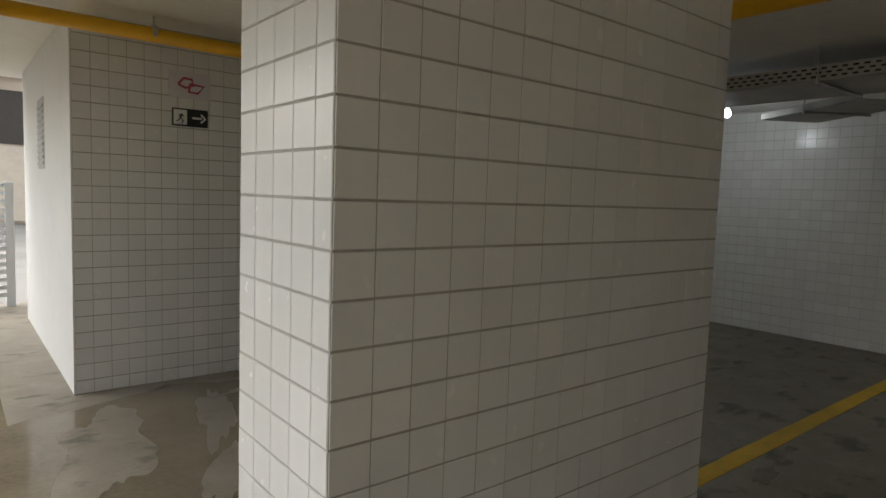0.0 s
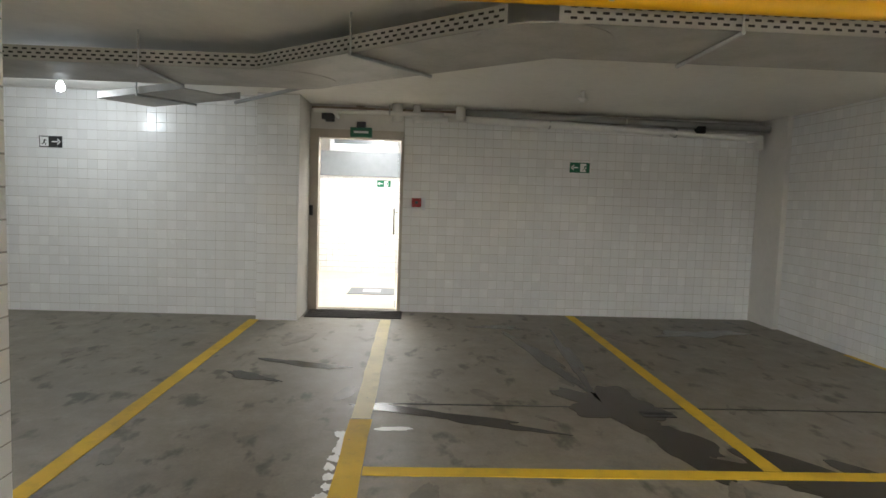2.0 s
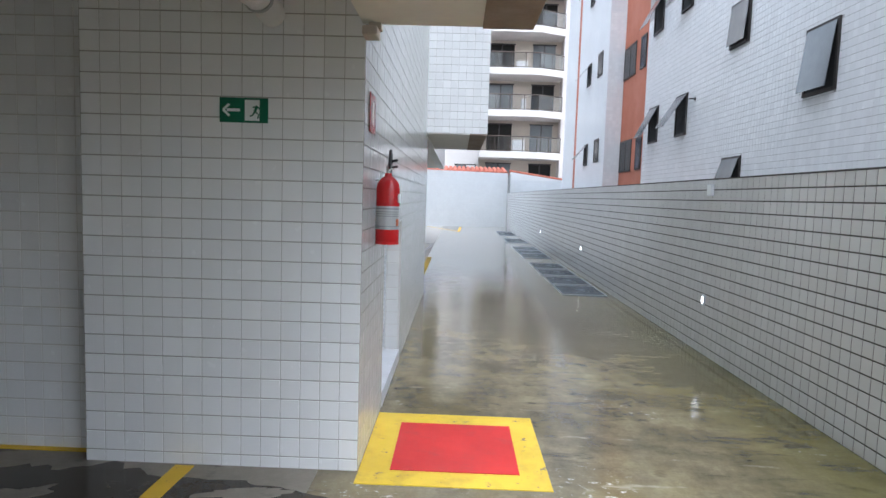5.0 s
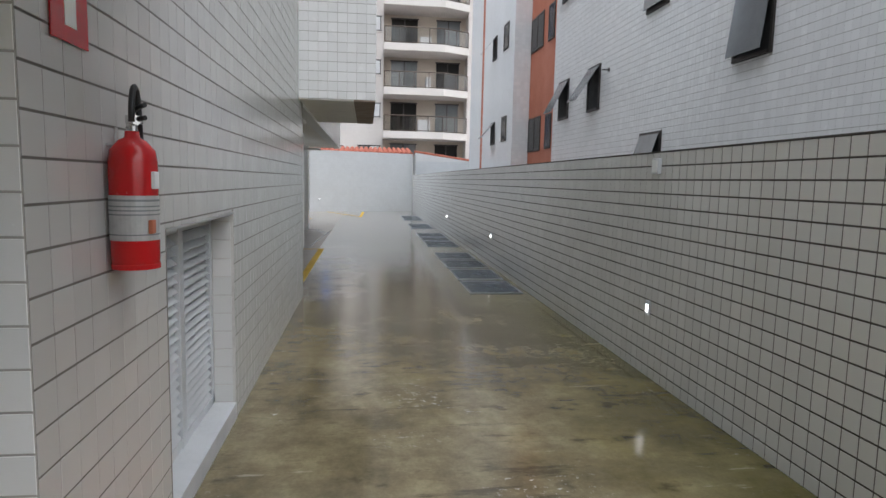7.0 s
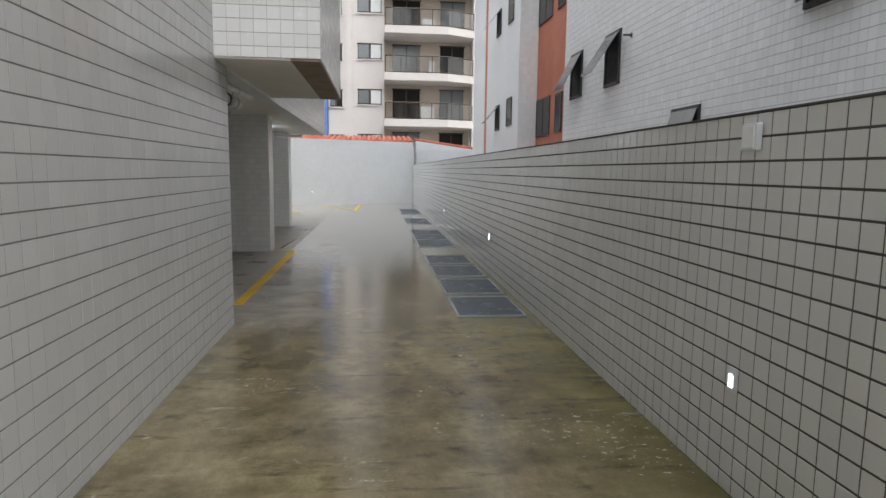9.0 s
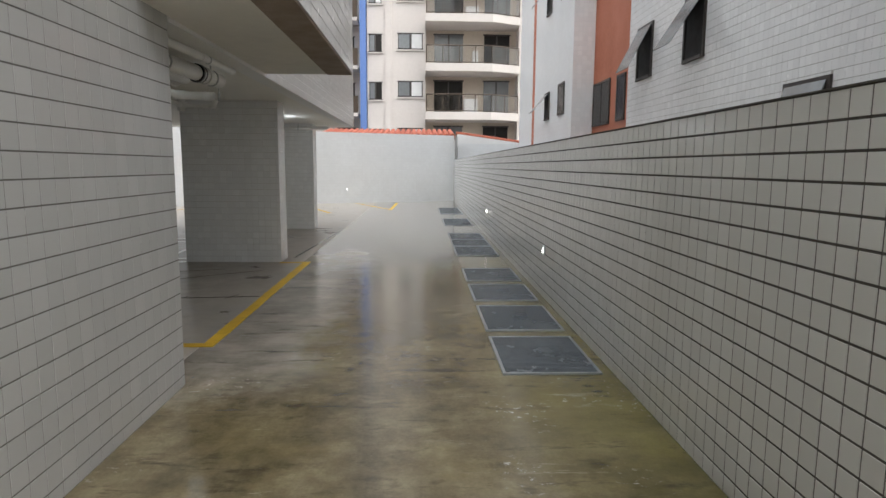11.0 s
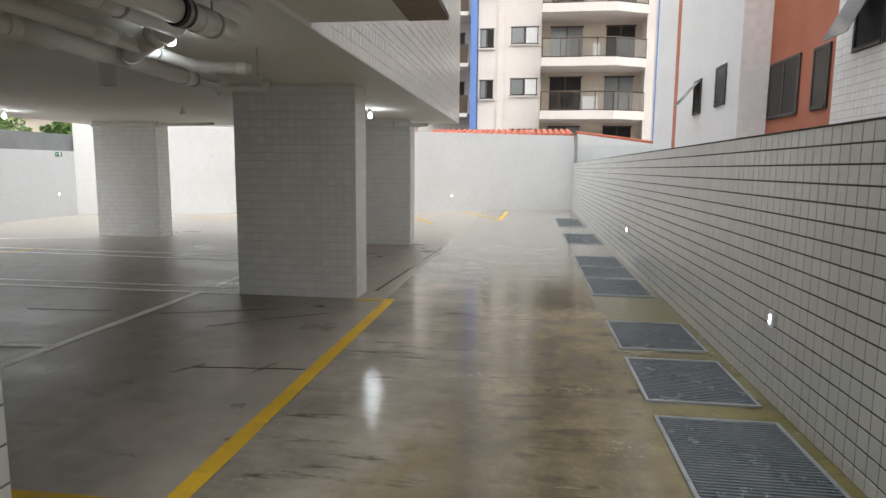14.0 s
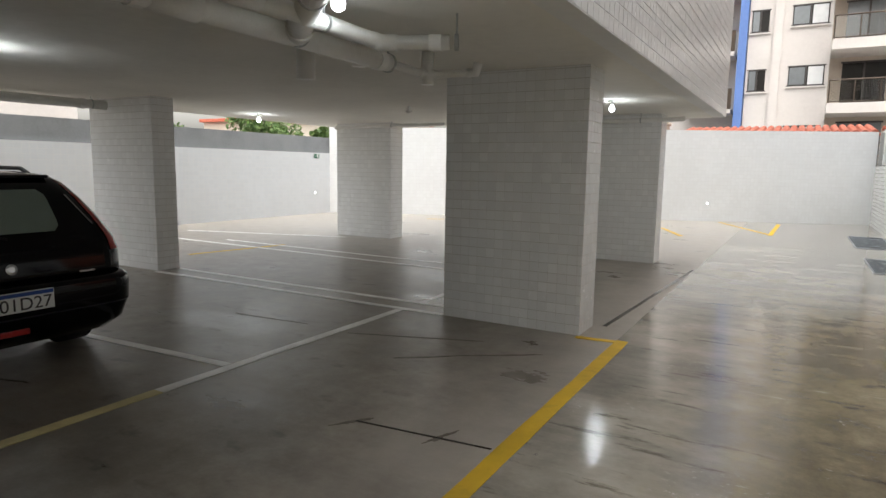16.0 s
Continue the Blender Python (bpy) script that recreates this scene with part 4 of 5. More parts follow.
for y0, y1 in ((6.17, 7.10), (7.29, 8.24), (8.48, 9.38), (9.62, 10.53), (11.78, 12.86), (12.95, 13.86), (13.95, 15.0), (16.8, 18.6), (20.4, 23.0)):
    grate(y0, y1)


# ---- wall lights, boxes on the boundary wall ----
def wall_light(at, rz):
    """A small recessed step light that faces -x before it is turned."""
    s = thing("wall_light", "small lit step light recessed low in the wall", "lamp", at, rz, "step lights")
    part("bezel", box((-0.016, -0.03, -0.055), (0.0, 0.03, 0.055), 0.004), M_ALU, s)
    part("lens", box((-0.020, -0.012, -0.030), (-0.014, 0.012, 0.024), 0.002), M_WALLLED, s)


for y in (2.8, 8.64, 14.4):
    wall_light((2.829, y, 0.52), 0)
wall_light((*(fa + fd * 11.3 - fn * 0.006).xy, 0.52), math.degrees(math.atan2(fd.y, fd.x)) + 90 - 0 - 180 + 180)
wall_light((-11.594, 20.2, 0.63), 180)
jb = thing("junction_box", "small white junction box on the boundary wall", "junction box", (2.83, 2.78, 1.555))
part("case", box((-0.03, -0.05, -0.055), (0.0, 0.05, 0.055), 0.006), M_ALU, jb)
part("cover", box((-0.034, -0.04, -0.045), (-0.028, 0.04, 0.045), 0.003), M_SIGNWHITE, jb)


# ---- ceiling lamps ----
def bulb(at, energy=28, drop=0.0):
    s = thing("ceiling_bulb", "bare lit LED bulb in a white ceiling socket", "lamp", at, 0, "ceiling bulbs")
    if drop:
        part("stem", tube([(0, 0, 0), (0, 0, drop)], 0.008, 8), M_SIGNWHITE, s)
    part("socket", lathe([(0.055, 0.0), (0.05, -0.012), (0.022, -0.02), (0.020, -0.05)], 18), M_SIGNWHITE, s)
    part("globe", lathe([(0.016, -0.05), (0.030, -0.075), (0.036, -0.10), (0.030, -0.125), (0.012, -0.136)], 18), M_LED, s, "glowing white globe", True)
    d = bpy.data.lights.new("bulb_light", "POINT")
    d.energy, d.shadow_soft_size, d.color = energy, 0.04, (0.90, 0.97, 1.0)
    o = new("bulb_light", d)
    o.location = (at[0], at[1], at[2] - 0.19)


bulb((-5.95, -7.3, CEIL - 0.05), 1.5, 0.05)
for p, e in (((-0.92, 8.38), 0.4), ((-1.08, 13.9), 2.0), ((-7.15, 13.8), 2.0), ((-4.4, 8.4), 2.0)):
    bulb((*p, SOF), e)
det = thing("smoke_detector", "small white ceiling detector on a short stem", "detector", (-5.9, -2.5, CEIL), 0, "detectors")
part("stem", tube([(0, 0, 0), (0, 0, -0.06)], 0.02), M_PVC, det)
part("head", lathe([(0.045, -0.06), (0.05, -0.075), (0.03, -0.10)], 18), M_PVC, det)
copy_thing(det, pose(-3.9, 13.56, SOF))


# ---- cable tray, gas pipe, garage pipes ----
def tray(points, width, z, h=0.10, slotted=True):
    """A hung perforated steel tray along straight runs."""
    s = thing("cable_tray", "hung perforated grey steel cable tray", "cable tray", (0, 0, 0), 0, "cable trays")
    pts = [Vector((*p, 0)) for p in points]
    for a, b in zip(pts, pts[1:]):
        d = (b - a).normalized()
        sd = Vector((-d.y, d.x, 0)) * width / 2
        poly = [(a + sd).xy, (b + sd).xy, (b - sd).xy, (a - sd).xy]
        part("pan", prism([tuple(q) for q in poly], z, z + 0.006), M_TRAY, s)
        if b != pts[-1]:
            part("corner_plate", lathe([(width / 2 * 1.03, z - 0.003), (width / 2 * 1.03, z + 0.004)], 28, (b.x, b.y, 0)), M_TRAY, s)
        for sg in (1, -1):
            e = sd * sg
            o = sd.normalized() * 0.004 * sg
            poly = [(a + e).xy, (b + e).xy, (b + e - o).xy, (a + e - o).xy]
            part("side", prism([tuple(q) for q in poly], z, z + h), M_TRAY, s)
            L = (b - a).length
            verts, faces = [], []
            if not slotted:
                continue
            for k in range(int(L / 0.06)):
                for row in range(3):
                    c = a + d * (0.03 + k * 0.06 + (0.03 if row % 2 else 0)) + e + o * 0.25
                    zz = z + 0.025 + row * 0.026
                    q = len(verts)
                    for du, dz in ((-0.016, -0.006), (0.016, -0.006), (0.016, 0.006), (-0.016, 0.006)):
                        verts.append(tuple(c + d * du + Vector((0, 0, zz + dz))))
                    faces.append((q, q + 1, q + 2, q + 3))
            # flat dark quads paint the shade of the slots; nothing is cut
            me = bpy.data.meshes.new("perforation")
            me.from_pydata(verts, [], faces)
            me.materials.append(M_HOLE)
            so = new("perforation", me)
            so.parent = s
            so.matrix_local = Matrix.Translation(o * 0.5)
            tagged(so, kind="stuff")
        n = max(1, int((b - a).length / 1.3))
        for k in range(n):
            c = a + (b - a) * (k + 0.5) / n
            part("hanger", tube([c + sd * 1.06 + Vector((0, 0, z - 0.012)), c - sd * 1.06 + Vector((0, 0, z - 0.012))], 0.011, 8), M_STEEL, s)
            part("rod", tube([c + sd * 1.04 + Vector((0, 0, z - 0.012)), c + sd * 1.04 + Vector((0, 0, CEIL))], 0.006, 8), M_STEEL, s)
    return s


tray([(-3.31, 0.06), (-3.32, -3.4), (-4.70, -5.0), (-4.76, -8.6)], 0.70, 2.185)
tray([(-5.4, -5.75), (-6.15, -6.8)], 0.55, 2.17, 0.06, False)
gp = thing("gas_pipe", "yellow painted gas pipe hung below the ceiling", "pipe")
part("run", tube([(-2.81, 0.12, 2.32), (-2.87, -1.6, 2.278), (-2.87, -8.45, 2.278), (0.35, -8.45, 2.305)], 0.045, 16), M_GAS, gp, smooth=True)
for y in (-1.7, -3.2, -4.9, -6.6):
    part("clamp", add_tube(tube([(-2.87, y, 2.32), (-2.87, y, CEIL)], 0.007, 8), [(-2.87, y - 0.012, 2.285), (-2.87, y + 0.012, 2.285)], 0.05, 14), M_STEEL, gp)
for x in (-1.0, -2.2):
    part("clamp", add_tube(tube([(x, -8.45, 2.34), (x, -8.45, CEIL)], 0.007, 8), [(x - 0.012, -8.45, 2.305), (x + 0.012, -8.45, 2.305)], 0.05, 14), M_STEEL, gp)


def pipe(points, r, label="white PVC drain pipe hung below the ceiling", material=None, couplings=()):
    s = thing("drain_pipe", label, "pipe", (0, 0, 0), 0, "drain pipes")
    part("run", tube(points, r, 16), material or M_PVC, s, smooth=True)
    for i, q in enumerate(points[1:-1]):
        a, b, c = Vector(points[i]), Vector(q), Vector(points[i + 2])
        part("elbow", tube([b + (a - b).normalized() * r * 2.2, b, b + (c - b).normalized() * r * 2.2], r * 1.13, 16), material or M_PVC, s, smooth=True)
    for k, t in couplings:
        a, b = Vector(points[k]), Vector(points[k + 1])
        c, d = a + (b - a) * t, (b - a).normalized()
        part("coupling", tube([c - d * 0.035, c + d * 0.035], r * 1.14, 16), material or M_PVC, s)
        part("strap", add_tube(tube([c + d * 0.12 - Vector((0, 0, r)), c + d * 0.12 + Vector((0, 0, CEIL - c.z - 0.02))], 0.006, 6), [c + d * 0.11, c + d * 0.13], r * 1.1, 14), M_STEEL, s)
    return s


pipe([(-7.27, -3.75, 2.30), (-7.27, -0.02, 2.19), (-7.27, -0.01, 2.06)], 0.05, "white PVC pipe along the garage back wall", None, ((0, 0.3), (0, 0.7)))
pipe([(-7.22, -3.6, 2.355), (-7.22, 0.10, 2.30)], 0.04, "grey pipe along the garage back wall", M_PVC_DARK, ((0, 0.5),))
pipe([(-7.1, -5.2, 2.30), (-7.1, -3.75, 2.30)], 0.025, "thin pipes above the door", M_PVC, ((0, 0.5),))
pipe([(-7.15, -4.27, 2.41), (-7.15, -4.27, 2.22)], 0.06, "short white drain drop above the door", M_PVC)
pipe([(-7.3, -5.25, 2.36), (-7.3, -3.2, 2.36)], 0.018, "thin copper-brown pipe above the door", M_BORDER, ((0, 0.3), (0, 0.8)))
pipe([(-7.3, -4.95, 2.25), (-6.95, -4.95, 2.27), (-6.95, -4.6, 2.28)], 0.02, "small white pipe bend above the door", M_PVC)
pipe([(-7.2, -4.05, 2.41), (-7.2, -4.05, 2.26), (-7.2, -3.7, 2.26)], 0.04, "white drain bend above the door", M_PVC)
pipe([(-7.2, -3.55, 2.41), (-7.2, -3.55, 2.25)], 0.055, "short white drain drop above the door", M_PVC)
for yv in (-4.7, -3.3, -2.6):
    vv = thing("pipe_valve", "small dull brass valve on the thin pipe", "valve", (-7.3, yv, 2.36), 0, "pipe valves")
    part("body", box((-0.03, -0.04, -0.03), (0.03, 0.04, 0.03), 0.006), M_BORDER, vv)
    part("lever", box((0.0, -0.05, 0.028), (0.015, 0.06, 0.036), 0.002), M_PVC_DARK, vv)
vb = thing("wall_box", "small black box beside the pipes above the door", "box", (-7.39, -5.05, 2.26))
part("case", box((0.0, -0.05, -0.05), (0.07, 0.05, 0.05), 0.006), M_BLACK, vb)
part("lid", box((0.069, -0.04, -0.04), (0.078, 0.04, 0.04), 0.003), M_BLACK, vb)
pipe([(-6.9, -6.0, 2.32), (-4.6, -4.0, 2.35)], 0.018, "thin grey conduit under the ceiling", M_PVC_DARK)
pipe([(-0.44, -1.7, 2.36), (-0.42, -0.12, 2.24)], 0.062, "white PVC pipe ending near the tiled block", M_PVC, ((0, 0.8),))
cam_ob = thing("security_camera", "small beige security camera at the slab edge", "camera", (0.06, -0.09, 2.215))
part("mount", box((-0.03, -0.03, -0.03), (0.03, 0.03, 0.0), 0.004), M_DOORSTONE, cam_ob)
part("body", box((-0.05, -0.10, -0.075), (0.02, 0.02, -0.03), 0.01), M_DOORSTONE, cam_ob)
bx = thing("wall_box", "small black box on the garage back pipe", "box", (-7.22, -0.75, 2.26))
part("case", box((-0.04, -0.05, -0.04), (0.05, 0.05, 0.04), 0.006), M_BLACK, bx)
part("lid", box((0.045, -0.04, -0.03), (0.055, 0.04, 0.03), 0.003), M_BLACK, bx)

# ---- drain pipes under the parking slab ----
pipe([(-1.34, 6.02, 2.13), (-1.36, 7.8, 2.13), (-1.43, 9.52, 2.13)], 0.058, couplings=((0, 0.35), (0, 0.9), (1, 0.93)))
pipe([(-0.46, 6.02, 2.16), (-0.34, 8.02, 2.16)], 0.065, "white PVC drain pipe with black joints", None, ((0, 0.4), (0, 0.85)))
pipe([(-0.68, 6.02, 2.17), (-0.60, 7.9, 2.17)], 0.055, couplings=((0, 0.3), (0, 0.7)))
pipe([(-0.20, 6.02, 2.22), (-0.16, 7.85, 2.22)], 0.03, couplings=((0, 0.6),))
pipe([(-1.02, 6.02, 2.15), (-1.04, 7.9, 2.145), (-1.10, 8.98, 2.14), (-0.74, 9.14, 2.14)], 0.042, couplings=((0, 0.5), (1, 0.4), (2, 0.8)))
pipe([(-0.60, 7.9, 2.19), (-1.41, 8.62, 2.14)], 0.066, "wide white PVC branch pipe", None, ((0, 0.2), (0, 0.85)))
pipe([(-2.24, 9.6, 2.30), (-2.24, 9.6, 2.08)], 0.07)
pipe([(-1.43, 9.52, 2.13), (-1.47, 10.1, 2.13), (-1.08, 10.14, 2.13), (-1.06, 10.14, 2.20)], 0.030, couplings=((0, 0.8),))
pipe([(-1.47, 10.1, 2.30), (-1.47, 10.1, 2.06)], 0.048)
pipe([(-1.66, 9.5, 2.30), (-1.66, 9.5, 2.12)], 0.05)
pipe([(-7.4, 8.0, 2.2), (-7.2, 11.1, 2.2)], 0.06, couplings=((0, 0.5), (0, 0.9)))
pipe([(-7.2, 15.9, 2.2), (-4.6, 15.8, 2.22)], 0.03, couplings=((0, 0.5),))
pipe([(-2.0, 15.75, 2.18), (-0.5, 15.75, 2.20)], 0.035, couplings=((0, 0.5),))
for yy in (6.75, 7.55):
    bj = thing("pipe_joint", "black rubber joint round the drain pipe", "pipe joint", (0, 0, 0), 0, "pipe joints")
    xx = -0.46 + (yy - 6.02) * 0.06
    part("ring", tube([(xx, yy - 0.04, 2.16), (xx + 0.006, yy + 0.04, 2.16)], 0.0755, 16), M_BLACK, bj)
    part("band", tube([(xx, yy - 0.012, 2.16), (xx + 0.002, yy + 0.012, 2.16)], 0.079, 16), M_STEEL, bj)


# ---- car ----
def loft(sections, close=True):
    bm = bmesh.new()
    rings = [[bm.verts.new(p) for p in s] for s in sections]
    for a, b in zip(rings, rings[1:]):
        for i in range(len(a)):
            bm.faces.new((a[i], a[(i + 1) % len(a)], b[(i + 1) % len(b)], b[i]))
    if close:
        bm.faces.new(rings[0])
        bm.faces.new(rings[-1])
    return bm


car = thing("parked_car", "black estate car parked with its rear to the driveway", "car", (-3.26, 7.99, 0.0))


BODY = ((0.22, 0.74, -0.10, -3.85), (0.30, 0.80, 0.0, -3.98), (0.45, 0.83, 0.05, -4.02), (0.57, 0.83, 0.06, -4.02), (0.62, 0.825, 0.045, -4.0),
        (0.645, 0.805, -0.015, -3.95), (0.78, 0.82, -0.045, -3.85), (0.90, 0.80, -0.09, -3.0), (1.03, 0.745, -0.17, -2.75), (1.17, 0.68, -0.28, -2.45),
        (1.28, 0.615, -0.38, -2.2), (1.335, 0.56, -0.48, -1.95), (1.36, 0.45, -0.66, -1.75))


def car_at(z):
    """Half width, rear x and front x of the body at a height."""
    for p, q in zip(BODY, BODY[1:]):
        if p[0] <= z <= q[0]:
            t = (z - p[0]) / (q[0] - p[0])
            return [p[i] + (q[i] - p[i]) * t for i in (1, 2, 3)]
    return BODY[-1][1:]


def rear_corner(z, ang, side, off=0.0, r=0.20):
    """A point on the rounded rear corner; 0 degrees faces back, 90 faces sideways."""
    hw, xr, _ = car_at(z)
    c, d = math.cos(radians(ang)), math.sin(radians(ang))
    return (xr - r + (r + off) * c, side * (hw - r + (r + off) * d), z)


def car_ring(z):
    hw, xr, xf = car_at(z)
    pts = [rear_corner(z, a, 1) for a in range(0, 91, 15)]
    pts += [(xf + 0.30 - 0.30 * math.sin(radians(a)), hw - 0.30 + 0.30 * math.cos(radians(a)), z) for a in range(0, 91, 18)]
    return pts + [(x, -y, z2) for x, y, z2 in reversed(pts)]


def patch(rows):
    """A thin curved panel from rows of points."""
    bm = bmesh.new()
    g = [[bm.verts.new(p) for p in r] for r in rows]
    for p, q in zip(g, g[1:]):
        for i in range(len(p) - 1):
            bm.faces.new((p[i], p[i + 1], q[i + 1], q[i]))
    return bm


def steps(lo, hi, n):
    return [lo + (hi - lo) * i / n for i in range(n + 1)]


part("bumper", loft([car_ring(z) for z in (0.22, 0.26, 0.30, 0.37, 0.45, 0.52, 0.57, 0.60, 0.62, 0.635, 0.645)]), M_CARPAINT, car, smooth=True)
part("body", loft([car_ring(z) for z in (0.646, 0.70, 0.78, 0.84, 0.90, 0.96, 1.03, 1.10, 1.17, 1.23, 1.28, 1.31, 1.335, 1.35, 1.36)]), M_CARPAINT, car, smooth=True)
# opaque pane; the greenish light seen through it is in the colour
part("rear_window", patch([[(car_at(z)[1] + 0.006, y * (1 - 0.5 * max(0, abs((z - 1.1) / 0.17) - 0.6)), z) for y in steps(-0.37, 0.37, 10)] for z in steps(0.96, 1.24, 8)]), M_REARGLASS, car, "rear window with the greenish light behind it painted in", True)
for sg in (-1, 1):
    part("tail_light", patch([[rear_corner(z, 42 + (w - 0.5) * (46 - 30 * (z - 0.80) / 0.5), sg, 0.006) for w in steps(0, 1, 5)] for z in steps(0.80, 1.30, 12)]), M_TAIL, car, "tall red tail light up the rear pillar", True)
    part("side_window", patch([[(x, sg * (car_at(z)[0] + 0.005), z) for x in steps(-2.2 + (z - 0.95) * 0.9, -0.62 - (z - 0.95) * 0.4, 6)] for z in steps(0.95, 1.27, 5)]), M_WINGLASS, car)
    part("trim_strip", tube([rear_corner(0.99, 12, sg, 0.008), rear_corner(1.2, 12, sg, 0.008)], 0.006, 6), M_CHROME, car, "thin bright strip beside the rear window")
    part("roof_rail", tube([(-0.70, sg * 0.47, 1.345), (-0.80, sg * 0.47, 1.38), (-1.6, sg * 0.47, 1.385), (-1.72, sg * 0.47, 1.36)], 0.016, 10), M_BLACK, car)
    for xw in (-0.78, -3.2):
        ty = part("tyre", tube([(xw, sg * 0.62, 0.30), (xw, sg * 0.80, 0.30)], 0.30, 28), M_TYRE, car)
        part("rim", tube([(xw, sg * 0.79, 0.30), (xw, sg * 0.812, 0.30)], 0.19, 20), M_STEEL, ty)
part("fog_light", box((0.0, -0.16, 0.315), (0.022, 0.06, 0.355), 0.006), M_TAIL, car, "low red fog lamp in the bumper")
part("bumper_groove", patch([[(p[0] + 0.003, p[1] * 1.003, z) for p in [rear_corner(z, q, -1) for q in range(90, -1, -15)] + [rear_corner(z, q, 1) for q in range(0, 91, 15)]] for z in (0.425, 0.437)]), M_BLACK, car)
pl = part("number_plate", box((0.045, -0.20, 0.475), (0.068, 0.20, 0.605), 0.003), M_SIGNWHITE, car, "white number plate with blue top band")
part("plate_band", box((0.0675, -0.195, 0.577), (0.0695, 0.195, 0.602)), M_PLATEBLUE, pl)
txt = bpy.data.curves.new("plate_text", "FONT")
txt.body, txt.size, txt.extrude, txt.align_x = "01D27", 0.115, 0.0008, "RIGHT"
tob = new("plate_text_curve", txt)
bpy.context.view_layer.update()
tme = bpy.data.meshes.new_from_object(tob.evaluated_get(bpy.context.evaluated_depsgraph_get()))
bpy.data.objects.remove(tob)
tme.materials.clear()
tme.materials.append(M_SIGNBLACK)
tm = new("plate_text", tme)
tm.parent = pl
tm.matrix_local = pose(0.069, 0.185, 0.488, 90, 0, 90)
tm["label"] = "black plate characters"
part("badge", lathe([(0.035, 0.0), (0.035, 0.006), (0.02, 0.01)], 16), M_CHROME, car, "chrome maker's badge").matrix_local = pose(-0.035, 0.0, 0.74, 0, 80, 0)
part("model_badge", box((-0.03, 0.42, 0.668), (-0.012, 0.53, 0.680), 0.003), M_CHROME, car, "small chrome lettering bar")
part("wiper", tube([(-0.10, 0.02, 0.93), (-0.155, -0.30, 1.02)], 0.008, 8), M_BLACK, car)
part("spoiler", box((-0.60, -0.46, 1.315), (-0.40, 0.46, 1.34), 0.01), M_CARPAINT, car)

# ---- neighbouring block beyond the boundary wall ----
nb = thing("neighbour_block", "white tiled apartment block with terracotta stripe and awning windows", "building")
# its unseen south end and extra height are added to hold back sky light
part("tiled_wall", box((5.44, -2.2, -0.1), (13, 14.1, 26)), M_GROUT, nb)
part("stripe", box((5.44, 14.1, -0.1), (13, 16.5, 26)), M_ORANGE, nb, "terracotta painted wall stripe")
part("projecting_wall", box((4.95, 16.5, -0.1), (13, 24.1, 26)), M_FARTILE, nb)
part("narrow_stripe", box((4.944, 21.25, 0), (4.96, 21.6, 26)), M_ORANGE, nb, "narrow orange stripe")
part("roof", box((4.9, -2.3, 26), (13.1, 24.2, 26.3)), M_GREYBAND, nb)


NB_HOLES = []


def side_window(x, y0, y1, z0, z1, awn=0.0, glass=None, mull=False):
    """A window in a wall that faces -x; awn: degrees by which the sash is pushed out at its foot."""
    # dark sheet on the wall paints the shaded opening behind the sash
    wn_ = part("window", box((x - 0.004, y0, z0), (x + 0.004, y1, z1)), M_HOLE, nb)
    if y1 < 14.1 and x > 5:
        NB_HOLES.append((14.1 - y1, 14.1 - y0, z0 - 1.2, z1 - 1.2))
    t = 0.045
    for lo, hi in (((x - 0.03, y0, z0), (x - 0.004, y0 + t, z1)), ((x - 0.03, y1 - t, z0), (x - 0.004, y1, z1)), ((x - 0.03, y0 + t, z1 - t), (x - 0.004, y1 - t, z1)), ((x - 0.045, y0 + t, z0), (x - 0.004, y1 - t, z0 + t))):
        part("frame", box(lo, hi), M_FRAME, wn_)
    if mull:
        part("frame", box((x - 0.03, (y0 + y1) / 2 - 0.03, z0 + t), (x - 0.004, (y0 + y1) / 2 + 0.03, z1 - t)), M_FRAME, wn_)
    L = z1 - z0 - 2 * t
    s = part("sash", box((-0.008, y0 + t, -L), (0.0, y1 - t, 0)), glass or M_WINGLASS, wn_)
    s.matrix_local = pose(x - 0.014 if not awn else x - 0.034, 0, z1 - t, 0, awn, 0)
    if awn:
        for lo, hi in (((-0.012, y0 + t, -L), (0.006, y0 + t + 0.03, 0)), ((-0.012, y1 - t - 0.03, -L), (0.006, y1 - t, 0)), ((-0.012, y0 + t, -L), (0.006, y1 - t, -L + 0.03))):
            f = part("sash_frame", box(lo, hi), M_FRAME, wn_)
            f.matrix_local = s.matrix_local.copy()


for k in range(3):
    z = 2.78 * k
    side_window(5.44, 10.88, 11.58, 2.94 + z, 3.86 + z, 33 - 6 * (k % 2), M_AWNGLASS)
    side_window(5.44, 12.86, 13.6, 2.95 + z, 3.87 + z, 27, M_AWNGLASS)
    side_window(5.44, 5.43, 6.22, 3.0 + z, 3.96 + z, 7, M_AWNGLASS)
    side_window(5.44, 15.19, 16.42, 2.31 + z, 3.25 + z, 0, None, True)
    side_window(5.44, 14.2, 14.72, 2.32 + z, 3.22 + z, 0)
    side_window(4.95, 18.97, 19.58, 2.66 + z, 3.40 + z, 40, M_AWNGLASS)
    side_window(4.95, 17.25, 17.9, 2.68 + z, 3.44 + z, 0)
    side_window(5.44, 8.08, 8.86, 1.50 + z * 1.0, 2.30 + z, 18 if k == 0 else 5, M_AWNGLASS)
spout = thing("wall_spout", "small pipe stub sticking out of the tiled facade", "pipe", (5.44, 10.45, 3.65))
part("stub", tube([(0.02, 0, 0), (-0.14, 0, 0)], 0.015, 8), M_FRAME, spout)
part("flange", tube([(0.0, 0, 0), (-0.015, 0, 0)], 0.04, 12), M_FRAME, spout)

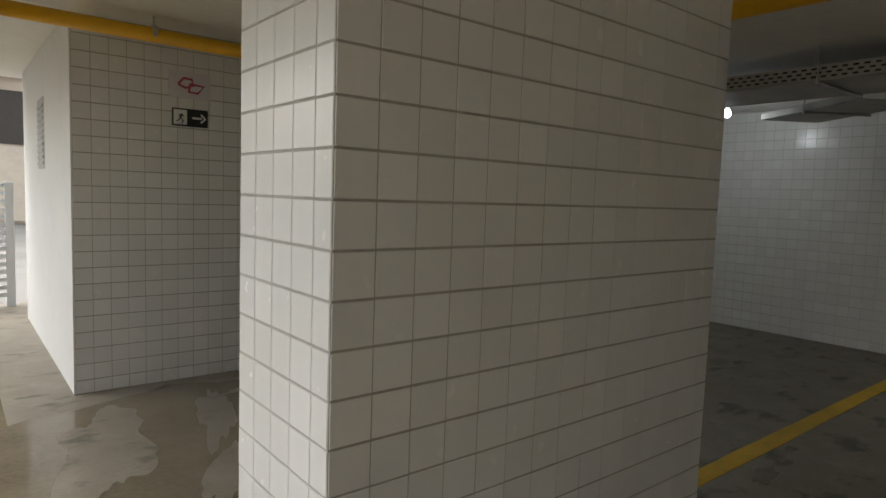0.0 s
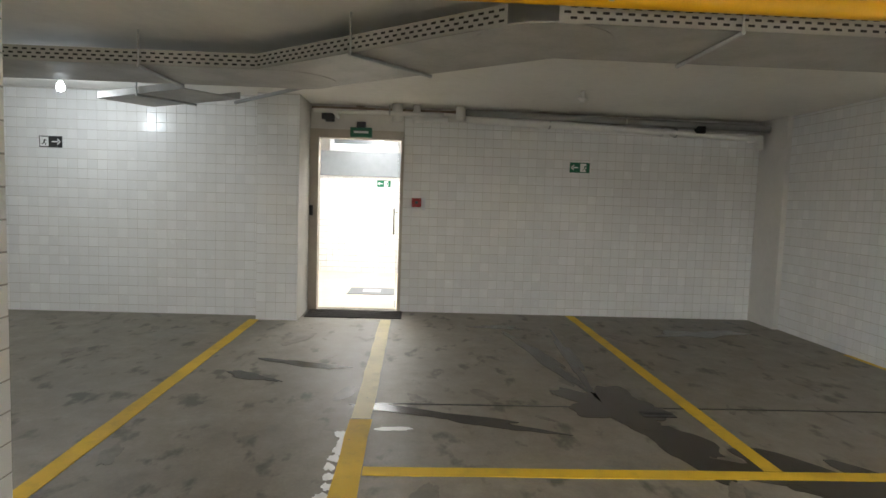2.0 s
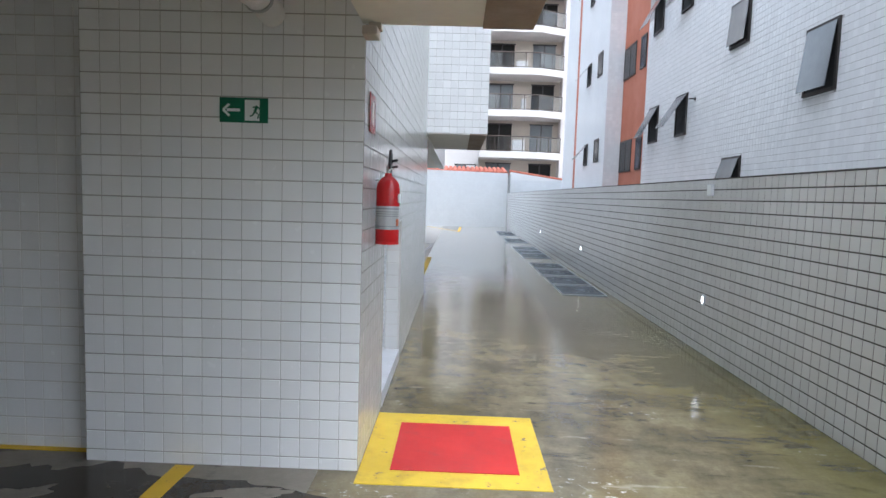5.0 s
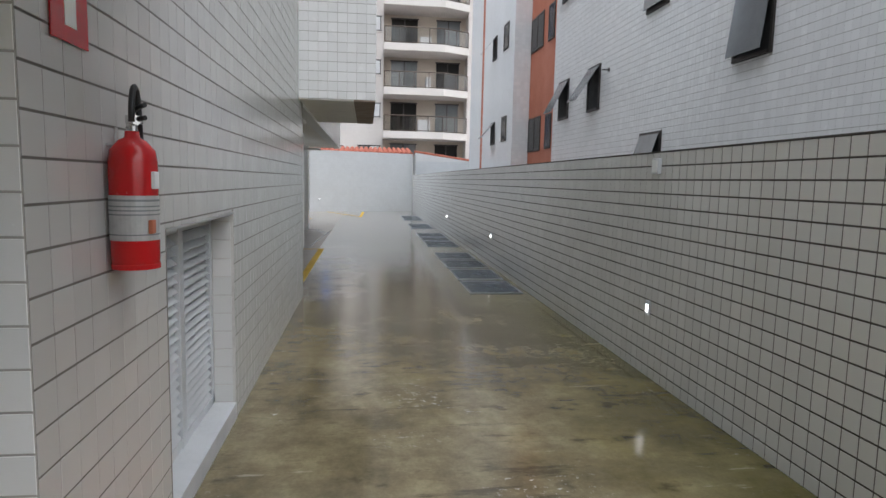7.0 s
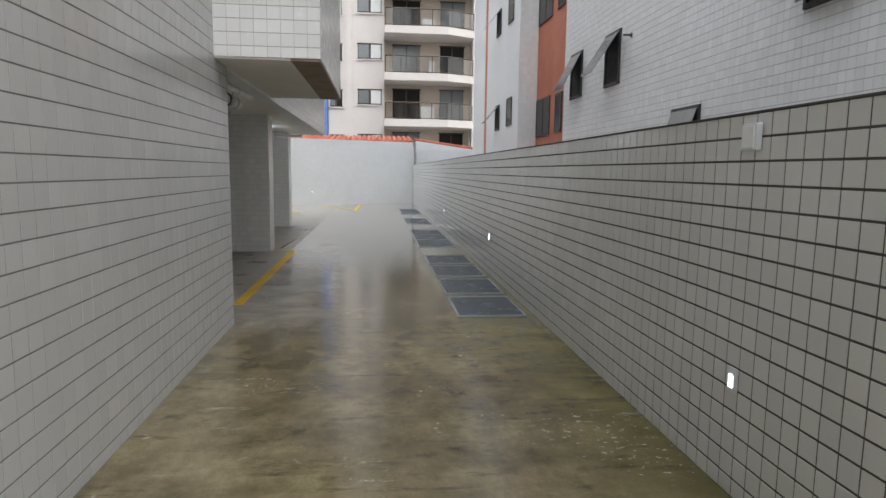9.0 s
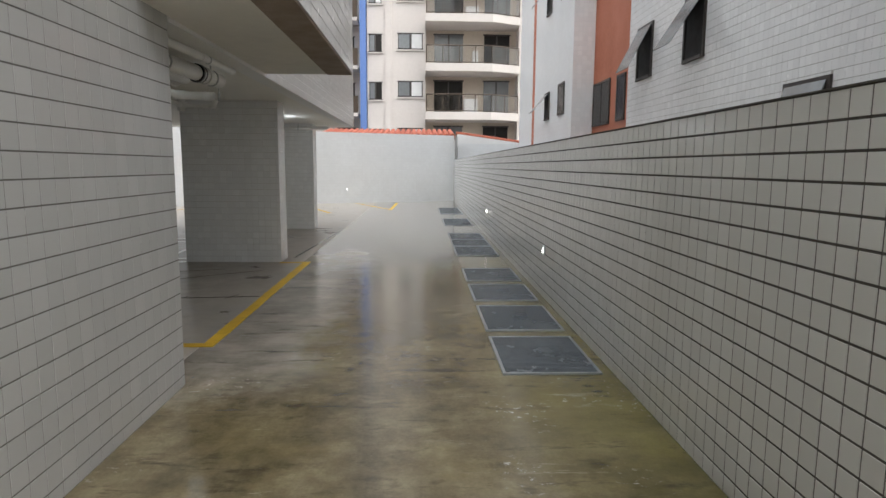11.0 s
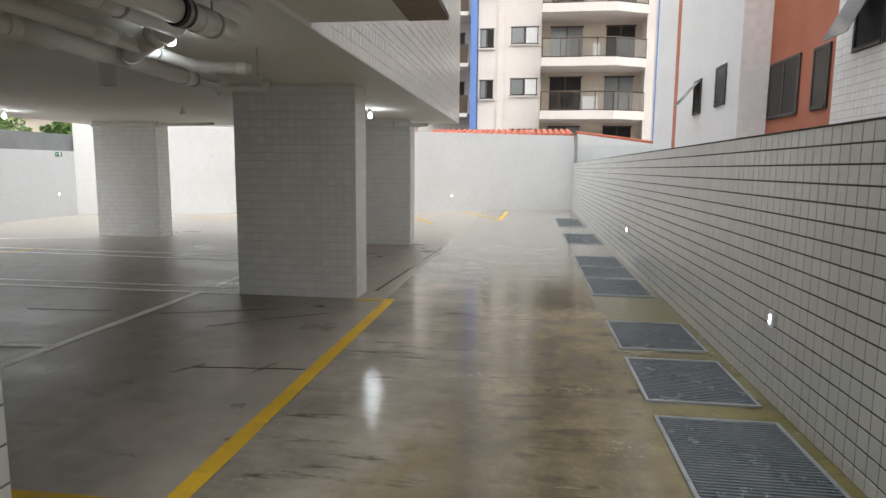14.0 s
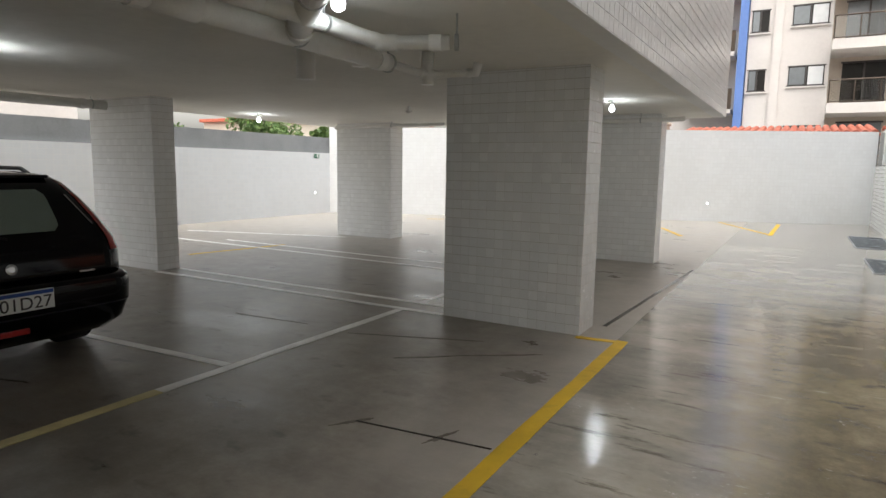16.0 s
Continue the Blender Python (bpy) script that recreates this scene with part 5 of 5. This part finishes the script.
# ---- apartment tower behind the yard ----
ap = thing("apartment_tower", "pale apartment tower with balconies and blue stripes", "building")
part("wall", box((-1.7, 40.0, -0.1), (1.75, 52, 26)), M_APT, ap)
part("wall", box((7.3, 40.0, -0.1), (12.5, 52, 26)), M_APT, ap)
part("recess_wall", box((1.75, 41.3, -0.1), (7.3, 52, 26)), M_APTSHADE, ap)
part("left_wing", box((-9.0, 41.5, -0.1), (-2.2, 52, 26)), M_APT, ap)
part("blue_stripe", box((-2.1, 39.7, -0.1), (-1.74, 46, 26)), M_BLUE, ap, "blue painted vertical stripe")
part("blue_stripe", box((7.85, 39.93, -0.1), (8.2, 40.2, 26)), M_BLUE, ap, "blue painted vertical stripe")
part("pilaster", box((-0.62, 39.9, -0.1), (-0.25, 40.2, 26)), M_APT, ap)
part("roof", box((-9.1, 39.6, 26), (12.6, 52.1, 26.4)), M_GREYBAND, ap)


def front_window(x0, x1, z0, z1, y=40.0, curtain=False):
    wv = part("window", box((x0, y - 0.02, z0), (x1, y + 0.06, z1)), M_WINGLASS, ap)
    part("sill", box((x0 - 0.08, y - 0.09, z0 - 0.12), (x1 + 0.08, y, z0 - 0.05)), M_APT, wv)
    part("pane", box((x0 + 0.04, y - 0.035, z0 + 0.03), ((x0 + x1) / 2 - 0.05, y - 0.021, z1 - 0.03)), M_AWNGLASS, wv)
    part("frame", box((x0 - 0.05, y - 0.05, z0 - 0.05), (x1 + 0.05, y - 0.01, z0)), M_FRAME, wv)
    part("frame", box(((x0 + x1) / 2 - 0.03, y - 0.05, z0), ((x0 + x1) / 2 + 0.03, y - 0.01, z1)), M_FRAME, wv)
    part("frame", box((x0 - 0.05, y - 0.05, z1), (x1 + 0.05, y - 0.01, z1 + 0.05)), M_FRAME, wv)
    if curtain:
        part("curtain", box((x0 + (x1 - x0) * 0.55, y - 0.03, z0 + 0.02), (x1 - 0.05, y - 0.022, z1 - 0.02)), M_CURTAIN, wv)


def balcony(z, k):
    b = part("balcony", prism([(1.75, 38.75), (5.6, 38.75), (7.3, 39.6), (7.3, 41.4), (1.75, 41.4)], z - 0.42, z + 0.02), M_APT, ap)
    r = random.Random(k)
    rail = [(1.8, 38.8), (5.58, 38.8), (7.25, 39.62)]
    for (xa, ya), (xb, yb) in zip(rail, rail[1:]):
        part("rail", tube([(xa, ya, z + 1.02), (xb, yb, z + 1.02)], 0.035, 8), M_BRONZE, b)
        part("rail", tube([(xa, ya, z + 0.08), (xb, yb, z + 0.08)], 0.025, 8), M_BRONZE, b)
        n = 4 if xb < 6 else 2
        for i in range(n + 1):
            t = i / n
            part("post", tube([(xa + (xb - xa) * t, ya + (yb - ya) * t, z), (xa + (xb - xa) * t, ya + (yb - ya) * t, z + 1.02)], 0.028, 6), M_BRONZE, b)
        for i in range(n):
            p0, p1 = [Vector((xa + (xb - xa) * (i + o) / n, ya + (yb - ya) * (i + o) / n, 0)) for o in (0.03, 0.97)]
            dd = (p1 - p0).normalized()
            nn = Vector((-dd.y, dd.x, 0)) * 0.01
            part("glass", prism([tuple((p0 + nn).xy), tuple((p1 + nn).xy), tuple((p1 - nn).xy), tuple((p0 - nn).xy)], z + 0.12, z + 0.98), M_BALGLASS, b).visible_shadow = False
    for x0, x1 in ((2.3, 4.05), (5.35, 6.9)):
        part("door", box((x0, 41.24, z + 0.05), (x1, 41.3, z + 2.05)), M_WINGLASS if (k + int(x0)) % 2 else M_AWNGLASS, b)
        part("frame", box((x0 - 0.06, 41.2, z + 2.05), (x1 + 0.06, 41.28, z + 2.13)), M_FRAME, b)
        part("frame", box(((x0 + x1) / 2 - 0.04, 41.2, z + 0.05), ((x0 + x1) / 2 + 0.04, 41.26, z + 2.05)), M_FRAME, b)
    part("clutter", box((4.3 + r.uniform(-0.3, 0.3), 40.2, z + 0.02), (4.9, 40.8, z + r.uniform(0.5, 1.0)), 0.03), M_CURTAIN, b)


M_BALGLASS = glass_mat("smoked_balcony_glass", (0.93, 0.92, 0.90), 0.03)
for k in range(8):
    z = 1.77 + 2.75 * k
    balcony(z, k)
    front_window(0.12, 1.58, z + 1.0, z + 1.85, curtain=True)
    front_window(-1.58, -0.84, z + 0.82, z + 1.78, curtain=k % 3 == 0)
    front_window(-3.6, -2.6, z + 0.9, z + 1.9, 41.5)
    lb = part("balcony", box((-4.6, 39.9, z - 0.2), (-2.25, 41.6, z)), M_APT, ap)
    part("rail", box((-4.6, 39.92, z), (-2.25, 39.97, z + 1.0)), M_BRONZE, lb)

# ---- roofs, houses and trees beyond the yard ----
hs = thing("low_house", "low house with a red clay tile roof behind the yard wall", "house")
part("wall", box((-2.9, 28.6, -0.1), (2.95, 34, 2.5)), M_WHITEWALL, hs)
rr = part("roof", loft([[(-2.9, 28.15, 2.56), (2.95, 28.15, 2.56), (2.95, 28.15, 2.62), (-2.9, 28.15, 2.62)], [(-2.9, 31.0, 2.9), (2.95, 31.0, 2.9), (2.95, 31.0, 2.98), (-2.9, 31.0, 2.98)]]), M_ROOFTILE, hs)
for i in range(24):
    x = -2.6 + i * 0.235
    part("roof_tile", tube([(x, 28.1, 2.63), (x, 31.0, 2.99)], 0.105, 8), M_ROOFTILE, rr)
tk = thing("roof_tank", "small tan block on the clay roof", "tank", (-3.4, 28.0, 2.55))
part("block", box((-0.45, -0.3, -2.6), (0.45, 0.3, 0.42), 0.02), M_DOORSTONE, tk)
part("lid", box((-0.5, -0.35, 0.42), (0.5, 0.35, 0.5), 0.02), M_APTSHADE, tk)
h2 = thing("neighbour_wall", "white tiled neighbour wall with a sloping clay coping", "house")
nw = part("wall", prism([(2.99, 27.2), (8.0, 27.2), (8.0, 27.5), (2.99, 27.5)], -0.1, 2.3), M_FARTILE, h2)
cp = bmesh.new()
add_tube(cp, [(2.9, 27.3, 2.72), (8.2, 27.3, 2.02)], 0.07, 8)
part("coping", cp, M_ROOFTILE, h2, "red clay coping")
part("gable", loft([[(2.95, 27.21, 2.2), (2.95, 27.21, 2.68), (8.1, 27.21, 2.0), (8.1, 27.21, 1.9)], [(2.95, 27.48, 2.2), (2.95, 27.48, 2.68), (8.1, 27.48, 2.0), (8.1, 27.48, 1.9)]]), M_WHITEWALL, h2)
dp = thing("downpipe", "dark grey downpipe in the corner of the far wall", "pipe", (2.90, 27.0, 0))
part("run", tube([(0, 0, 1.55), (0, 0, 2.58)], 0.05, 12), M_PVC_DARK, dp)
part("clip", tube([(0, 0, 2.0), (0, 0, 2.05)], 0.062, 12), M_PVC_DARK, dp)


def tree(x, y, h, r, seed):
    t = thing("tree", "leafy green tree beyond the boundary wall", "tree", (x, y, -0.12), 0, "trees beyond the wall")
    rnd = random.Random(seed)
    bm = bmesh.new()
    add_tube(bm, [(0, 0, 0), (0.05, 0.03, h * 0.35), (0.0, 0.08, h * 0.6)], 0.14, 8)
    for i in range(6):
        a = i * 1.05 + rnd.random()
        add_tube(bm, [(0, 0.05, h * 0.5), (r * 0.35 * math.cos(a), r * 0.35 * math.sin(a), h * 0.68), (r * 0.6 * math.cos(a), r * 0.6 * math.sin(a), h * 0.82)], 0.045, 6)
    part("trunk", bm, M_TRUNK, t)
    verts, faces = [], []
    clumps = [Vector((rnd.gauss(0, 0.42) * r, rnd.gauss(0, 0.42) * r, h * 0.75 + rnd.gauss(0, 0.16) * h)) for _ in range(26)]
    for c in clumps:
        cr = r * rnd.uniform(0.16, 0.34)
        for _ in range(110):
            d = Vector((rnd.gauss(0, 1), rnd.gauss(0, 1), rnd.gauss(0, 0.8))).normalized() * cr * rnd.uniform(0.4, 1.1)
            p = c + d
            u = Vector((rnd.gauss(0, 1), rnd.gauss(0, 1), rnd.gauss(0, 1))).normalized()
            w_ = u.cross(Vector((rnd.gauss(0, 1), rnd.gauss(0, 1), rnd.gauss(0, 1)))).normalized()
            s = rnd.uniform(0.07, 0.14)
            k = len(verts)
            verts += [tuple(p - u * s), tuple(p + w_ * s * 0.45), tuple(p + u * s), tuple(p - w_ * s * 0.45)]
            faces.append((k, k + 1, k + 2, k + 3))
    me = bpy.data.meshes.new("crown")
    me.from_pydata(verts, [], faces)
    me.materials.append(M_LEAF)
    o = new("crown", me)
    o.parent = t


for i, (x, y, h, r) in enumerate(((-20, 26, 3.6, 1.6), (-23, 29.5, 3.5, 1.8), (-18.5, 30, 3.3, 1.3), (-26, 25, 3.4, 1.5), (-16.5, 26.5, 3.0, 1.0))):
    tree(x, y, h, r, 40 + i)


def far_house(x, y, w_, d, h, col, rows):
    s = thing("distant_house", "pale distant house beyond the boundary wall", "house", (x, y, 0), 0, "distant houses")
    part("wall", box((-w_ / 2, -d / 2, -0.12), (w_ / 2, d / 2, h)), col, s)
    part("roof", box((-w_ / 2 - 0.2, -d / 2 - 0.2, h), (w_ / 2 + 0.2, d / 2 + 0.2, h + 0.2)), M_ROOFTILE, s)
    for k in range(rows):
        for j in range(3):
            for sx, fx in ((1, w_ / 2),):
                yy = -d / 2 + d * (j + 0.5) / 3
                part("window", box((fx - 0.02, yy - 0.5, 1.2 + 2.8 * k), (fx + 0.03, yy + 0.5, 2.2 + 2.8 * k)), M_WINGLASS, s)


far_house(-30, 17, 8, 9, 8.5, M_APT, 3)
far_house(-33, 29, 8, 7, 3.1, M_APTSHADE, 1)
far_house(-30, 38, 8, 7, 4.2, M_DOORSTONE, 1)
far_house(-22, 36, 6, 6, 3.9, M_APTSHADE, 1)

# ---- street side at the entrance ----
gt = thing("slat_gate", "white metal slat gate at the street entrance", "gate", (0, -12.4, 0))
for x in (-0.5, 2.75):
    part("post", box((x - 0.04, -0.04, 0), (x + 0.04, 0.04, 1.35), 0.004), M_ALU, gt)
for i in range(15):
    part("slat", box((-0.46, -0.015, 0.10 + i * 0.085), (2.71, 0.015, 0.145 + i * 0.085), 0.003), M_ALU, gt)
st = thing("street_building", "beige street building with balconies and a dark shop front", "building", (0, -30, 0))
part("wall", box((-14, -6, -0.1), (10, 0, 16)), M_APTSHADE, st)
part("shop_front", box((-14, -0.02, 2.6), (10, 0.05, 4.4)), M_FRAME, st, "dark shop fascia")
part("plinth", box((-14, -0.02, 0), (10, 0.08, 2.5)), M_DOORSTONE, st, "tan stone plinth")
for k in range(4):
    for x in (-10, -6, -2, 2, 6):
        wv = part("window", box((x, 0.0, 5.6 + 2.8 * k), (x + 2.2, 0.05, 7.0 + 2.8 * k)), M_WINGLASS, st)
        part("balcony_rail", box((x - 0.1, 0.4, 5.0 + 2.8 * k), (x + 2.3, 0.48, 5.9 + 2.8 * k)), M_BRONZE, wv)
        part("balcony_slab", box((x - 0.2, 0.0, 4.85 + 2.8 * k), (x + 2.4, 0.5, 5.0 + 2.8 * k)), M_APT, wv)
vg = thing("vent_grille", "tall grey vent grille in the white side wall", "vent", (-0.588, -10.2, 1.75))
part("frame", box((0.0, -0.2, -0.28), (0.012, 0.2, 0.28), 0.003), M_STEEL, vg)
for i in range(10):
    part("slat", box((0.011, -0.17, -0.25 + i * 0.05), (0.02, 0.17, -0.225 + i * 0.05)), M_STEEL, vg)

# ---- tiles, last ----
tiled(WALL_BLOCK, (-1.41, 0.0, 0.0), (1, 0, 0), 1.41, 2.42, (), (0, 1.41, 0, 2.5), None, -0.0385, -0.0995, 0.0, 0.1007)
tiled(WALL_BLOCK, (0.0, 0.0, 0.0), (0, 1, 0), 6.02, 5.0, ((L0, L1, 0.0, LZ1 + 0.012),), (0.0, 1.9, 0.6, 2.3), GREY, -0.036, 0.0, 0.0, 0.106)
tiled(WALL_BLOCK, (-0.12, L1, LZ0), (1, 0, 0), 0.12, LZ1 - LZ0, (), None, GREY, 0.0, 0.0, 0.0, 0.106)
tiled(w2, (-6.86, 0.14, 0.0), (1, 0, 0), 5.45, 2.41, (), (4.1, 5.5, 0, 2.4), None, -0.0385, 0.0, 0.0, 0.1007)
tiled(w3, (-7.40, -4.19, 0.0), (0, 1, 0), 4.27, 2.41, (), (0, 1.4, 0, 2.4))
tiled(w4, (-6.72, -5.72, 0.0), (0, 1, 0), 0.44, 2.41, (), (0, 1, 0, 2.4))
tiled(w5, (-6.95, -8.74, 0.0), (0, 1, 0), 3.02, 2.41, (), (1.6, 3.02, 0, 2.4))
tiled(w7, (-0.59, -8.74, 0.0), (-1, 0, 0), 6.3, 2.41)
part("render_coat", box((-0.592, -11.6, 0.0), (-0.580, -8.74, 3.2)), M_WHITEWALL, w7, "white rendered side face")
tiled(w8, (2.835, 27.4, 0.0), (0, -1, 0), 27.8, 1.655, (), (20.2, 22.2, 0.0, 1.66), BOUNDARY, -0.0165, 0.047, 0.0036, 0.0983)
tiled(bay, (0.0, 5.6, 2.29), (1, 0, 0), 0.84, 3.4)
tiled(bay, (0.84, 5.6, 2.29), (0, 1, 0), 2.75, 3.4)
tiled(up, (0.004, 8.35, 2.60), (0, 1, 0), 7.85, 3.0)
tiled(up, (0.004, 8.35, 2.25), (0, 1, 0), 7.85, 0.347)
tiled(cw, (-11.2, -6.55, 0.0), (0, 1, 0), 3.25, 1.72)
for key, (lo, hi) in COLS.items():
    c = COL_OB[key]
    W, Dp, H = hi[0] - lo[0], hi[1] - lo[1], 2.40 if key == "n" else SOF
    if key == "n":
        tiled(c, (hi[0], hi[1], 0), (-1, 0, 0), W, H, (), (0, 1.0, 0.3, 2.41))
    else:
        tiled(c, (lo[0], lo[1], 0), (1, 0, 0), W, H, (), (0, 1.4, 0, 2.3) if key == "a" else None, None, 0.0, 0.0, -0.001, 0.0877)
    tiled(c, (hi[0], lo[1], 0), (0, 1, 0), Dp, H, (), None, None, -0.017 if key == "n" else 0.0, 0.0, 0.0, 0.105 if key == "n" else 0.0877)
for p in nb.children:
    if p.name.startswith("tiled_wall"):
        tiled(p, (5.44, 14.1, 1.2), (0, -1, 0), 11.8, 5.0, NB_HOLES, (3.0, 5.1, 0.4, 2.2))
    if p.name.startswith("projecting_wall"):
        tiled(p, (4.95, 16.5, 1.2), (1, 0, 0), 0.49, 6.0, ())
